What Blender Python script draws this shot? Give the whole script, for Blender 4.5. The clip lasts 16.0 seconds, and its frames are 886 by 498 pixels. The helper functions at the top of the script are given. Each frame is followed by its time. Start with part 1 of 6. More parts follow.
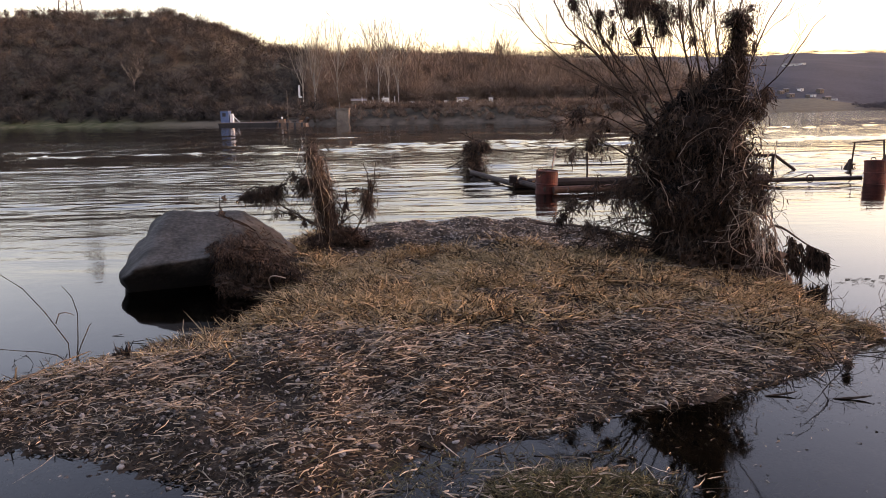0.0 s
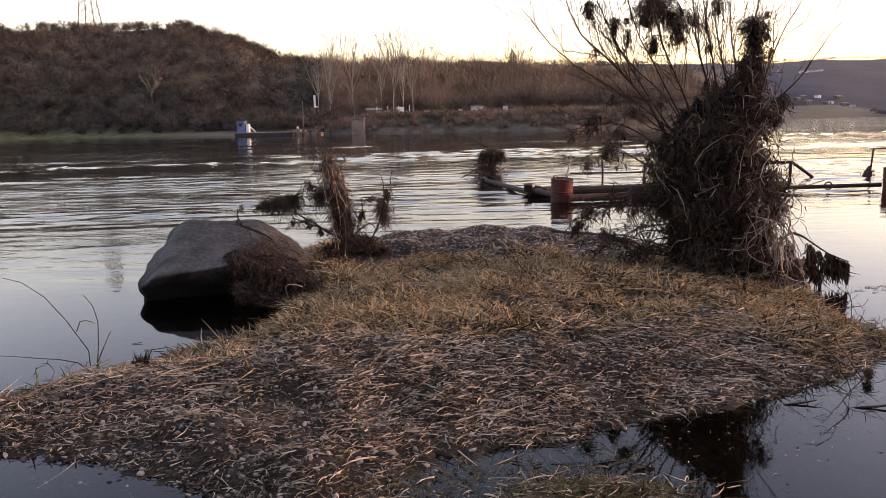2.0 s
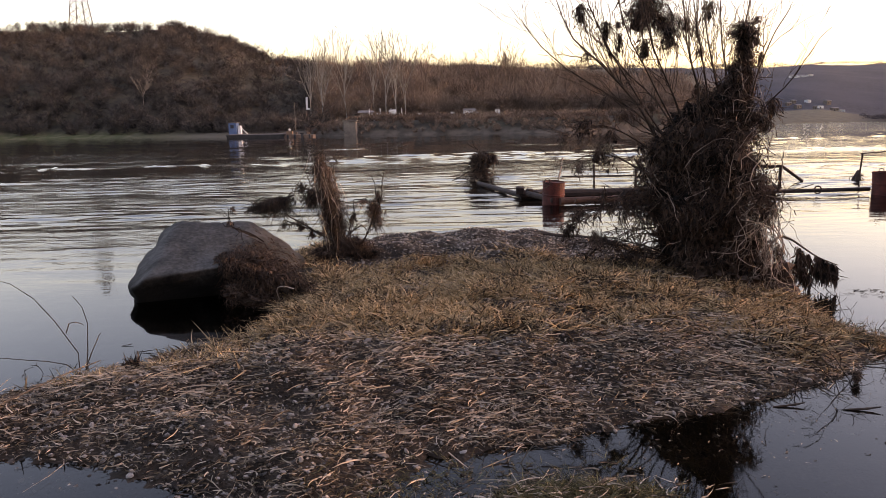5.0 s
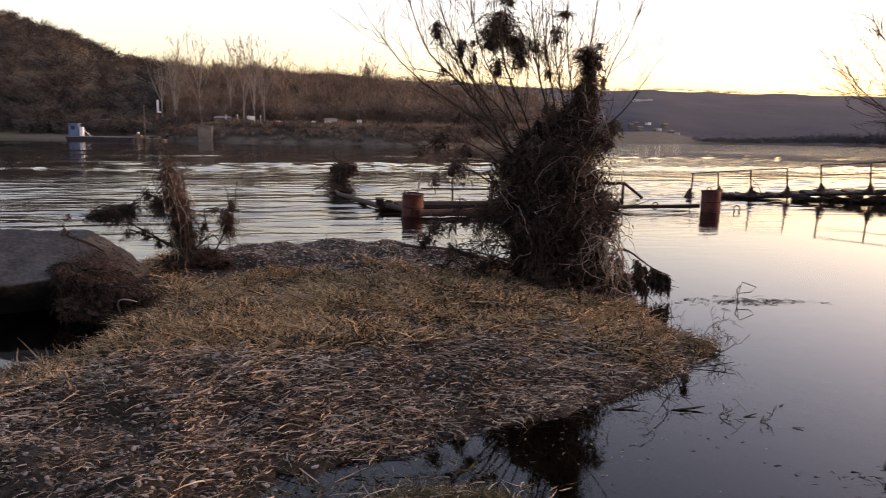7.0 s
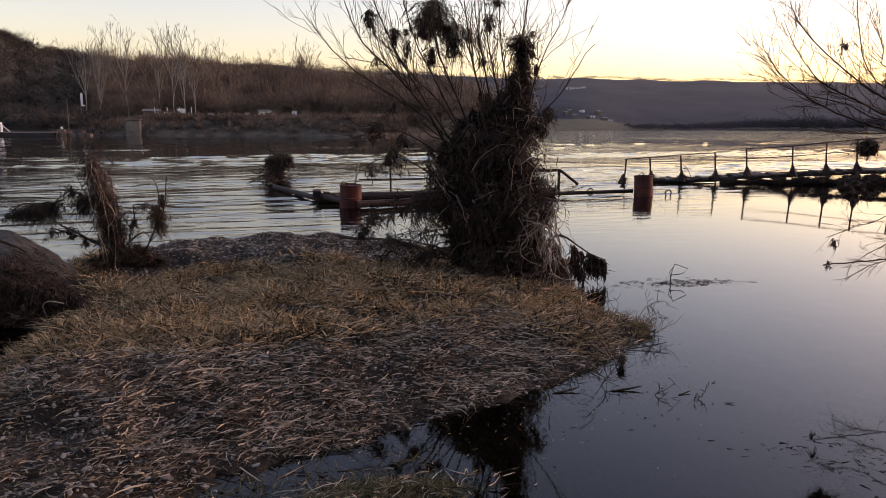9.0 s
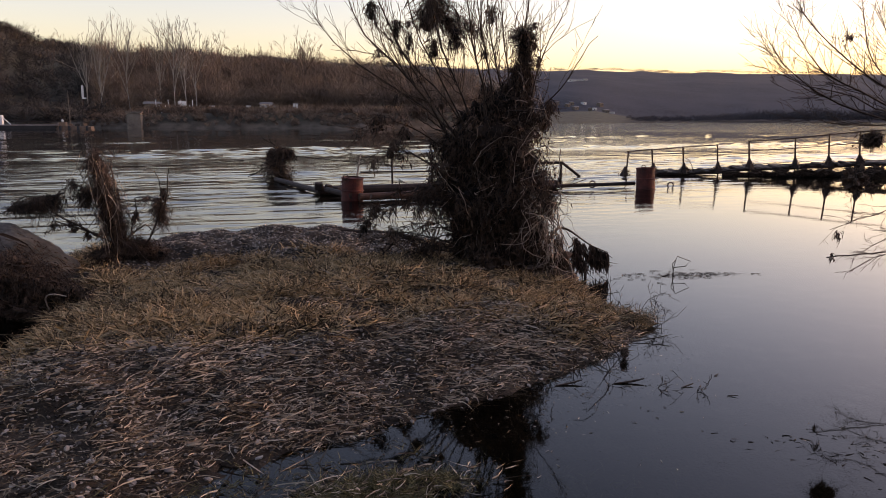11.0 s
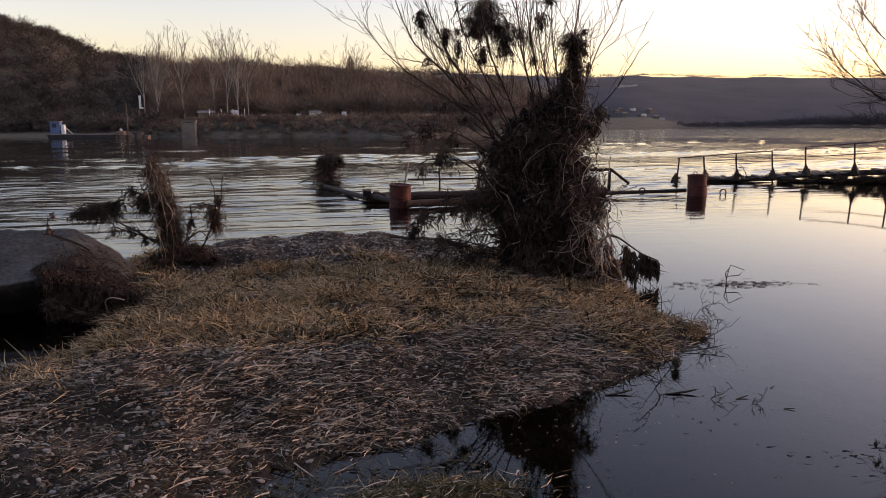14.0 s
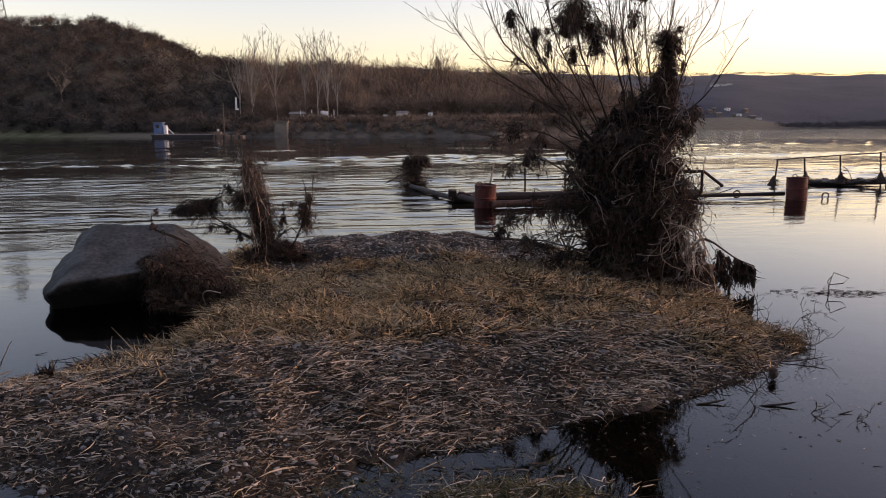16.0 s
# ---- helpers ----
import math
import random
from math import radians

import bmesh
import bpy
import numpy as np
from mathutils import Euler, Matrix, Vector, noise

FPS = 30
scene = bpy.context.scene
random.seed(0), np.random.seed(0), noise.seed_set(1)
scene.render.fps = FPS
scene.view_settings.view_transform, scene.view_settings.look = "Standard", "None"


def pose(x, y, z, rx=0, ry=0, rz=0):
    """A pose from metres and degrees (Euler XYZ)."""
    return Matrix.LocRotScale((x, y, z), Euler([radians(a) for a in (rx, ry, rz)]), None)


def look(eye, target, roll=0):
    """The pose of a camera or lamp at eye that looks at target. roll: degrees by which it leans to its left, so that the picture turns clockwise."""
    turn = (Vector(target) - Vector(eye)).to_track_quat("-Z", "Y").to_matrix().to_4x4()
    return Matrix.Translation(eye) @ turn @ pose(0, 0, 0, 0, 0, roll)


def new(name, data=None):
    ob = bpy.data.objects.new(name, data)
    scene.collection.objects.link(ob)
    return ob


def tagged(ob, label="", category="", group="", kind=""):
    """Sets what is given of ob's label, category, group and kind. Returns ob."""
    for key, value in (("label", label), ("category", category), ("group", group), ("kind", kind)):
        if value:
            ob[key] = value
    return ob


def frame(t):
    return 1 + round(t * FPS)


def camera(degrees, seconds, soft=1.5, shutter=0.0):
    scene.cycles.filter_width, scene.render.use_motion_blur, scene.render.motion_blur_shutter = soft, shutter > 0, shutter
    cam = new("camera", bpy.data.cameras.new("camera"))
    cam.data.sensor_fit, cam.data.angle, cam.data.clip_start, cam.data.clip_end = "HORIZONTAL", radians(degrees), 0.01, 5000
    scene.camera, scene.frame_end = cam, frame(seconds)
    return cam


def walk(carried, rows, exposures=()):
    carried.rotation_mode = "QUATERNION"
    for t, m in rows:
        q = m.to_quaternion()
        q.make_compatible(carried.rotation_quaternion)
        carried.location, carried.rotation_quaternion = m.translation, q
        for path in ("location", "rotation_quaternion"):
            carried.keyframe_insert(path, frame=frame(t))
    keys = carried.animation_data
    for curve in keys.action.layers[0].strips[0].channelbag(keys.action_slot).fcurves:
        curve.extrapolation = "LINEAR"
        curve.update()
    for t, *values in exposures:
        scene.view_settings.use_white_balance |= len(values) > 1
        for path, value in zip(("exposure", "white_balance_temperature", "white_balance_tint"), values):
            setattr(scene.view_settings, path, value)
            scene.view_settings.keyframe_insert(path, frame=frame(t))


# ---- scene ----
cam = camera(62.5, 16.0, soft=0.85, shutter=0.4)
# seconds, place in metres, turn in degrees
PATH = [
    (0, -0, 0, 1.95, 79.2, 0.9, 0),
    (0.5, -0.0014, -0.0042, 1.9483, 79.477, 0.999, 0.292),
    (1, -0.0016, -0.0033, 1.9516, 79.416, 1.113, 0.774),
    (1.5, -0.0063, -0.0069, 1.947, 79.758, 1.089, 0.794),
    (2, -0.0098, -0.0181, 1.9499, 79.897, 1.229, 1.12),
    (2.5, -0.0079, -0.0252, 1.9543, 80.07, 1.338, 1.182),
    (3, -0.0094, -0.0238, 1.9492, 79.946, 1.285, 1.318),
    (3.5, -0.0096, -0.0297, 1.9477, 80.084, 1.105, 1.188),
    (6, 0.009, -0.0192, 1.9495, 80.097, 0.896, -1.491),
    (6.5, 0.0284, -0.0181, 1.9556, 80.791, -0.237, -5.431),
    (7, 0.0412, -0.0297, 1.9521, 80.961, -1.063, -10.129),
    (7.5, 0.0464, -0.028, 1.9478, 80.586, -0.892, -13.257),
    (8, 0.0489, -0.0295, 1.9489, 80.498, -0.509, -14.324),
    (8.5, 0.0546, -0.0276, 1.9466, 80.567, -0.467, -14.207),
    (9, 0.0616, -0.0163, 1.9491, 80.236, -0.249, -14.989),
    (11.5, 0.0537, -0.002, 1.9439, 79.645, -0.175, -14.867),
    (12, 0.0518, -0.01, 1.9405, 79.873, -0.153, -14.683),
    (12.5, 0.0524, -0.01, 1.9423, 79.865, 0.036, -13.848),
    (13, 0.05, -0.0134, 1.9422, 79.955, 0.153, -13.174),
    (13.5, 0.0432, -0.0104, 1.9455, 80.119, 0.087, -12.36),
    (14, 0.0358, -0.0079, 1.9489, 80.204, 0.143, -11.256),
    (14.5, 0.0309, -0.0013, 1.9464, 80.175, 0.304, -9.628),
    (15, 0.0261, 0.0011, 1.9456, 80.13, 0.463, -7.915),
    (15.5, 0.0144, 0.0005, 1.9444, 80.208, 0.113, -6.47),
    (16, 0.0111, 0.0032, 1.9437, 80.266, 0.194, -4.655),
]
EXPOSURES = [
    (0.0, 2.55, 7950, 45),
    (3.5, 2.58, 7950, 45),
    (6.0, 2.4, 7950, 45),
    (7.0, 2.2, 7900, 45),
    (7.5, 1.8, 7600, 44),
    (8.0, 1.75, 7350, 43),
    (9.0, 1.75, 7350, 43),
    (13.0, 1.73, 7350, 43),
    (16.0, 1.82, 7350, 43),
]
walk(cam, [(t, pose(*p)) for t, *p in PATH], EXPOSURES)

# ---- sky and light ----
SUN_AZ, SUN_EL = 84.0, 4.8
world = bpy.data.worlds.new("dusk_sky")
scene.world = world
world.use_nodes = True
wn, wl = world.node_tree.nodes, world.node_tree.links
sky = wn.new("ShaderNodeTexSky")
sky.sky_type = "NISHITA"
sky.sun_disc = False
sky.sun_elevation, sky.sun_rotation = radians(SUN_EL), radians(SUN_AZ)
sky.air_density, sky.dust_density, sky.ozone_density = 1.0, 1.3, 1.5
wn["Background"].inputs["Strength"].default_value = 0.15
wl.new(sky.outputs[0], wn["Background"].inputs["Color"])
sun = new("sun", bpy.data.lights.new("sun", "SUN"))
sun.data.energy, sun.data.angle, sun.data.color = 0.25, radians(40), (1.0, 0.92, 0.82)
sd = Vector((math.sin(radians(SUN_AZ)), math.cos(radians(SUN_AZ)), math.tan(radians(12))))
sun.matrix_world = look(sd * 50, (0, 0, 0))


# ---- materials ----
def mat(name, c1, c2, scale=4.0, rough=0.9, bump=0.3, fine=60.0, c3=None, island=False, rnd=False, spec=0.3, metal=0.0, mix=0.5, dist=0.01):
    """Two colours mixed by coarse and fine noise, with relief; islands or objects may vary."""
    m = bpy.data.materials.new(name)
    m.use_nodes = True
    n, l = m.node_tree.nodes, m.node_tree.links
    b = n["Principled BSDF"]
    b.inputs["Roughness"].default_value, b.inputs["Metallic"].default_value = rough, metal
    b.inputs["Specular IOR Level"].default_value = spec
    g = n.new("ShaderNodeNewGeometry")
    n1, n2 = n.new("ShaderNodeTexNoise"), n.new("ShaderNodeTexNoise")
    n1.inputs["Scale"].default_value, n2.inputs["Scale"].default_value = scale, fine
    n1.inputs["Detail"].default_value, n2.inputs["Detail"].default_value = 4, 3
    for t in (n1, n2):
        l.new(g.outputs["Position"], t.inputs["Vector"])
    add = n.new("ShaderNodeMath")
    add.operation = "MULTIPLY_ADD"
    l.new(n2.outputs["Fac"], add.inputs[0])
    add.inputs[1].default_value = 0.6
    last = n1.outputs["Fac"]
    if island or rnd:
        if rnd:
            o = n.new("ShaderNodeObjectInfo")
            r = o.outputs["Random"]
        else:
            r = g.outputs["Random Per Island"]
        mm = n.new("ShaderNodeMath")
        mm.operation = "MULTIPLY_ADD"
        l.new(r, mm.inputs[0])
        mm.inputs[1].default_value = 0.9
        l.new(n1.outputs["Fac"], mm.inputs[2])
        sub = n.new("ShaderNodeMath")
        sub.operation = "SUBTRACT"
        l.new(mm.outputs[0], sub.inputs[0])
        sub.inputs[1].default_value = 0.45
        last = sub.outputs[0]
    l.new(last, add.inputs[2])
    ramp = n.new("ShaderNodeValToRGB")
    ramp.color_ramp.elements[0].position, ramp.color_ramp.elements[1].position = 0.8 - mix * 0.6, 0.8 + mix * 0.6
    ramp.color_ramp.elements[0].color, ramp.color_ramp.elements[1].color = (*c1, 1), (*c2, 1)
    if c3:
        e = ramp.color_ramp.elements.new(0.8)
        e.color = (*c3, 1)
    l.new(add.outputs[0], ramp.inputs["Fac"])
    l.new(ramp.outputs["Color"], b.inputs["Base Color"])
    if bump:
        bp = n.new("ShaderNodeBump")
        bp.inputs["Strength"].default_value, bp.inputs["Distance"].default_value = bump, dist
        l.new(add.outputs[0], bp.inputs["Height"])
        l.new(bp.outputs["Normal"], b.inputs["Normal"])
    return m


def water_material():
    m = bpy.data.materials.new("river_water")
    m.use_nodes = True
    n, l = m.node_tree.nodes, m.node_tree.links
    n.clear()
    out = n.new("ShaderNodeOutputMaterial")
    mixs = n.new("ShaderNodeMixShader")
    clear, gloss = n.new("ShaderNodeBsdfTransparent"), n.new("ShaderNodeBsdfGlossy")
    clear.inputs["Color"].default_value = (0.11, 0.13, 0.125, 1)
    gloss.inputs["Color"].default_value = (1, 1, 1, 1)
    fr = n.new("ShaderNodeFresnel")
    fr.inputs["IOR"].default_value = 1.333
    g = n.new("ShaderNodeNewGeometry")
    sep = n.new("ShaderNodeSeparateXYZ")
    l.new(g.outputs["Position"], sep.inputs[0])

    def math_node(op, a, b=None, c=None):
        q = n.new("ShaderNodeMath")
        q.operation = op
        for k, v in enumerate((a, b, c)):
            if v is None:
                continue
            if isinstance(v, (int, float)):
                q.inputs[k].default_value = v
            else:
                l.new(v, q.inputs[k])
        return q.outputs[0]

    # the lagoon beside the spit lies calm, the stream beyond it is ruffled
    right = math_node("MAXIMUM", sep.outputs["X"], 0.0)
    reach = math_node("MULTIPLY_ADD", right, -0.55, sep.outputs["Y"])
    mr = n.new("ShaderNodeMapRange")
    mr.interpolation_type = "SMOOTHSTEP"
    mr.inputs["From Min"].default_value, mr.inputs["From Max"].default_value = CALM
    mr.inputs["To Min"].default_value, mr.inputs["To Max"].default_value = 0.05, 1.0
    l.new(reach, mr.inputs["Value"])

    def waves(sx, sy, scale, detail, rot):
        mp = n.new("ShaderNodeMapping")
        mp.inputs["Scale"].default_value = (sx, sy, 1)
        mp.inputs["Rotation"].default_value = (0, 0, rot)
        l.new(g.outputs["Position"], mp.inputs["Vector"])
        t = n.new("ShaderNodeTexNoise")
        t.inputs["Scale"].default_value, t.inputs["Detail"].default_value = scale, detail
        l.new(mp.outputs[0], t.inputs["Vector"])
        return t.outputs["Fac"]

    w1, w2, w3 = waves(0.4, 1.3, 2.4, 4, 0.18), waves(0.7, 1.2, 7.0, 3, -0.2), waves(1, 1, 0.05, 3, 0)
    patch = n.new("ShaderNodeMapRange")
    patch.inputs["From Min"].default_value, patch.inputs["From Max"].default_value = 0.35, 0.65
    patch.inputs["To Min"].default_value, patch.inputs["To Max"].default_value = 0.25, 1.3
    l.new(w3, patch.inputs["Value"])
    # fine chop where the current runs fastest, rough water on the open reach
    ratio = math_node("DIVIDE", sep.outputs["X"], sep.outputs["Y"])

    def ease(sock, lo, hi, a, b):
        e = n.new("ShaderNodeMapRange")
        e.interpolation_type = "SMOOTHSTEP"
        for key, v in (("From Min", lo), ("From Max", hi), ("To Min", a), ("To Max", b)):
            e.inputs[key].default_value = v
        l.new(sock, e.inputs["Value"])
        return e.outputs[0]

    chop = ease(ratio, -0.34, 0.0, 0.34, 0.12)
    h = math_node("MULTIPLY_ADD", w2, chop, math_node("MULTIPLY", w1, math_node("MULTIPLY", ease(ratio, -0.34, 0.0, 1.0, 0.6), ease(ratio, 0.2, 0.45, 1.0, 1.6))))
    reach_far = math_node("MULTIPLY", ease(ratio, 0.2, 0.36, 0.0, 1.0), ease(sep.outputs["Y"], 30, 110, 0.0, 0.05))
    l.new(math_node("ADD", reach_far, 0.03), gloss.inputs["Roughness"])
    slack = n.new("ShaderNodeMapRange")
    slack.interpolation_type = "SMOOTHSTEP"
    slack.inputs["From Min"].default_value, slack.inputs["From Max"].default_value = 22, 75
    slack.inputs["To Min"].default_value, slack.inputs["To Max"].default_value = 1.0, 0.6
    l.new(sep.outputs["Y"], slack.inputs["Value"])
    h = math_node("MULTIPLY", math_node("MULTIPLY", h, slack.outputs[0]), math_node("MULTIPLY", mr.outputs[0], patch.outputs[0]))
    bp = n.new("ShaderNodeBump")
    bp.inputs["Strength"].default_value, bp.inputs["Distance"].default_value = 1.0, WAVE
    l.new(h, bp.inputs["Height"])
    for node in (gloss, fr):
        l.new(bp.outputs["Normal"], node.inputs["Normal"])
    l.new(fr.outputs[0], mixs.inputs[0])
    l.new(clear.outputs[0], mixs.inputs[1])
    l.new(gloss.outputs[0], mixs.inputs[2])
    l.new(mixs.outputs[0], out.inputs["Surface"])
    return m


CALM, WAVE = (6.5, 13.0), 0.022
M_WATER = water_material()
M_BUSH = mat("bare_bush_twigs", (0.014, 0.0115, 0.010), (0.118, 0.096, 0.080), 0.26, 0.95, 0.0, 1.0, mix=0.32)
M_WOOD = mat("bare_woodland_twigs", (0.055, 0.038, 0.030), (0.26, 0.178, 0.128), 0.12, 0.95, 0.6, 1.6, dist=0.3)
M_PALE = mat("pale_bark", (0.2, 0.18, 0.155), (0.4, 0.37, 0.33), 0.5, 0.9, 0, 5.0)
M_STRAW = mat("dry_straw", (0.045, 0.029, 0.014), (0.58, 0.40, 0.215), 1.6, 0.8, 0, 25, island=True, mix=0.55)
M_STRAW_GREY = mat("bleached_stalks", (0.07, 0.050, 0.035), (0.60, 0.465, 0.34), 0.9, 0.8, 0, 25, island=True, mix=0.45)
M_TWIG = mat("dark_wet_twigs", (0.015, 0.010, 0.008), (0.06, 0.04, 0.028), 2.0, 0.85, 0, 30, island=True)
M_DEBRIS = mat("flood_debris", (0.013, 0.0095, 0.007), (0.115, 0.074, 0.051), 2.5, 0.9, 0, 30, island=True, mix=0.7)
M_BARK = mat("willow_bark", (0.03, 0.021, 0.015), (0.095, 0.066, 0.045), 6, 0.9, 0.5, 50)
M_ROCK = mat("grey_sandstone", (0.036, 0.034, 0.029), (0.115, 0.107, 0.094), 3.0, 0.85, 1.0, 22, c3=(0.070, 0.065, 0.056), mix=0.35, dist=0.02)
M_STONE = mat("river_pebble", (0.016, 0.013, 0.011), (0.38, 0.33, 0.285), 3, 0.8, 0.2, 60, c3=(0.125, 0.105, 0.090), island=True, mix=0.55, dist=0.004)
M_PEBBLE = mat("river_stone", (0.04, 0.032, 0.027), (0.24, 0.20, 0.17), 3, 0.8, 0.2, 60, rnd=True, mix=0.8, dist=0.004)
M_RUST = mat("rusty_red_paint", (0.035, 0.012, 0.009), (0.16, 0.035, 0.022), 5, 0.65, 0.3, 40, c3=(0.10, 0.024, 0.016))
M_STEEL = mat("rusted_steel", (0.014, 0.01, 0.008), (0.06, 0.035, 0.025), 5, 0.7, 0.3, 40)
M_RUSTY = mat("brown_rusted_pipe", (0.03, 0.016, 0.012), (0.10, 0.05, 0.034), 4, 0.75, 0.3, 30)


# ---- building helpers ----
rng = np.random.default_rng(7)


def mesh_object(name, verts, faces, material, parent=None, label="", smooth=False):
    me = bpy.data.meshes.new(name)
    me.from_pydata(verts, [], faces)
    me.materials.append(material)
    if smooth:
        me.polygons.foreach_set("use_smooth", [True] * len(me.polygons))
    me.update()
    ob = new(name, me)
    if parent is not None:
        ob.parent = parent
    if label:
        ob["label"] = label
    return ob


def part(name, bm, material, parent, label="", smooth=False):
    me = bpy.data.meshes.new(name)
    bm.to_mesh(me)
    bm.free()
    me.materials.append(material)
    if smooth:
        me.polygons.foreach_set("use_smooth", [True] * len(me.polygons))
    ob = new(name, me)
    if parent is not None:
        ob.parent = parent
    if label:
        ob["label"] = label
    return ob


def thing(name, at, label, category, group="", kind=""):
    ob = new(name)
    ob.location = at
    return tagged(ob, label, category, group, kind)


def grid_noise(x, y, scale, seed=0):
    """Smooth value noise in 0..1 for arrays of places."""
    t = np.random.default_rng(100 + seed).random((256, 256))
    u, v = x * scale + 1000.3, y * scale + 1000.7
    i, j = np.floor(u).astype(int), np.floor(v).astype(int)
    a, b = u - i, v - j
    a, b = a * a * (3 - 2 * a), b * b * (3 - 2 * b)
    i0, i1, j0, j1 = i % 256, (i + 1) % 256, j % 256, (j + 1) % 256
    return (t[i0, j0] * (1 - a) + t[i1, j0] * a) * (1 - b) + (t[i0, j1] * (1 - a) + t[i1, j1] * a) * b


def tubes(lines, radii, sides=3):
    """Verts and faces of thin tubes along polylines: lines (N, K, 3), radii (N, K)."""
    N, K, _ = lines.shape
    d = np.gradient(lines, axis=1)
    d /= np.linalg.norm(d, axis=2, keepdims=True) + 1e-9
    ref = np.where(np.abs(d[..., 2:3]) > 0.9, np.array([1.0, 0, 0]), np.array([0, 0, 1.0]))
    u = np.cross(d, ref)
    u /= np.linalg.norm(u, axis=2, keepdims=True) + 1e-9
    v = np.cross(d, u)
    a = np.arange(sides) * 2 * np.pi / sides
    ring = lines[:, :, None] + radii[:, :, None, None] * (np.cos(a)[:, None] * u[:, :, None] + np.sin(a)[:, None] * v[:, :, None])
    verts = ring.reshape(-1, 3)
    base = (np.arange(N)[:, None, None] * K + np.arange(K - 1)[None, :, None]) * sides
    s, s2 = np.arange(sides)[None, None], (np.arange(sides)[None, None] + 1) % sides
    faces = np.stack([base + s, base + s2, base + sides + s2, base + sides + s], -1).reshape(-1, 4)
    return verts, faces


def tube_object(name, lines, radii, material, parent=None, label="", sides=3):
    v, f = tubes(np.asarray(lines, float), np.asarray(radii, float), sides)
    return mesh_object(name, v.tolist(), f.tolist(), material, parent, label)


def blades(foot, way, length, width, bend, K=4, curl=None):
    """Tapering flat blades: foot (N, 3), way (N, 3), drooping by bend."""
    N = len(foot)
    s = np.linspace(0, 1, K)[None, :, None]
    way = way / (np.linalg.norm(way, axis=1, keepdims=True) + 1e-9)
    c = foot[:, None] + way[:, None] * s * length[:, None, None]
    c[..., 2] -= bend[:, None] * (s[..., 0] ** 2) * length[:, None]
    if curl is not None:
        c[..., 0] -= curl[:, None] * (s[..., 0] ** 2) * length[:, None] * way[:, None, 1]
        c[..., 1] += curl[:, None] * (s[..., 0] ** 2) * length[:, None] * way[:, None, 0]
    side = np.cross(way, np.random.default_rng(len(foot)).normal(size=(N, 3)))
    side /= np.linalg.norm(side, axis=1, keepdims=True) + 1e-9
    w = width[:, None, None] * (1 - 0.85 * s ** 2)
    v = np.stack([c - side[:, None] * w, c + side[:, None] * w], 2).reshape(-1, 3)
    b = (np.arange(N)[:, None] * K + np.arange(K - 1)[None]) * 2
    f = np.stack([b, b + 1, b + 3, b + 2], -1).reshape(-1, 4)
    return v, f


def joined(pieces):
    vs, fs, k = [], [], 0
    for v, f in pieces:
        vs.append(np.asarray(v))
        fs += (np.asarray(f) + k).tolist()
        k += len(v)
    return np.concatenate(vs).tolist(), fs


def branching(root, way, length, radius, levels, kids, spread, rise, seed, K=6, wob=0.12, shrink=0.62):
    """Polylines and radii of a bare branching stem."""
    r = np.random.default_rng(seed)
    lines, radii = [], []
    todo = [(np.array(root, float), np.array(way, float), length, radius, levels)]
    while todo:
        p, w, ln, rad, lev = todo.pop()
        w = w / np.linalg.norm(w)
        pts = [p]
        q = w.copy()
        for k in range(K - 1):
            q = q + r.normal(size=3) * wob + np.array([0, 0, rise])
            q /= np.linalg.norm(q)
            pts.append(pts[-1] + q * ln / (K - 1))
        pts = np.array(pts)
        lines.append(pts)
        radii.append(np.linspace(rad, rad * (0.55 if lev else 0.3), K))
        if lev:
            for k in range(kids[levels - lev]):
                s = r.uniform(0.25, 1.0) * (K - 1)
                i = min(int(s), K - 2)
                at = pts[i] + (pts[i + 1] - pts[i]) * (s - i)
                d = pts[i + 1] - pts[i]
                d = d / np.linalg.norm(d) + r.normal(size=3) * spread
                todo.append((at, d, ln * shrink * r.uniform(0.7, 1.2), rad * 0.5, lev - 1))
    return np.array(lines), np.array(radii)


def curve(points, K):
    """A smooth polyline of K points through a few control points."""
    P = np.asarray(points, float)
    Q = np.concatenate([[2 * P[0] - P[1]], P, [2 * P[-1] - P[-2]]])
    s = np.linspace(0, len(P) - 1, K)
    i = np.minimum(s.astype(int), len(P) - 2)
    t = (s - i)[:, None]
    a, b, c, d = Q[i], Q[i + 1], Q[i + 2], Q[i + 3]
    return 0.5 * (2 * b + (c - a) * t + (2 * a - 5 * b + 4 * c - d) * t ** 2 + (3 * b - a - 3 * c + d) * t ** 3)


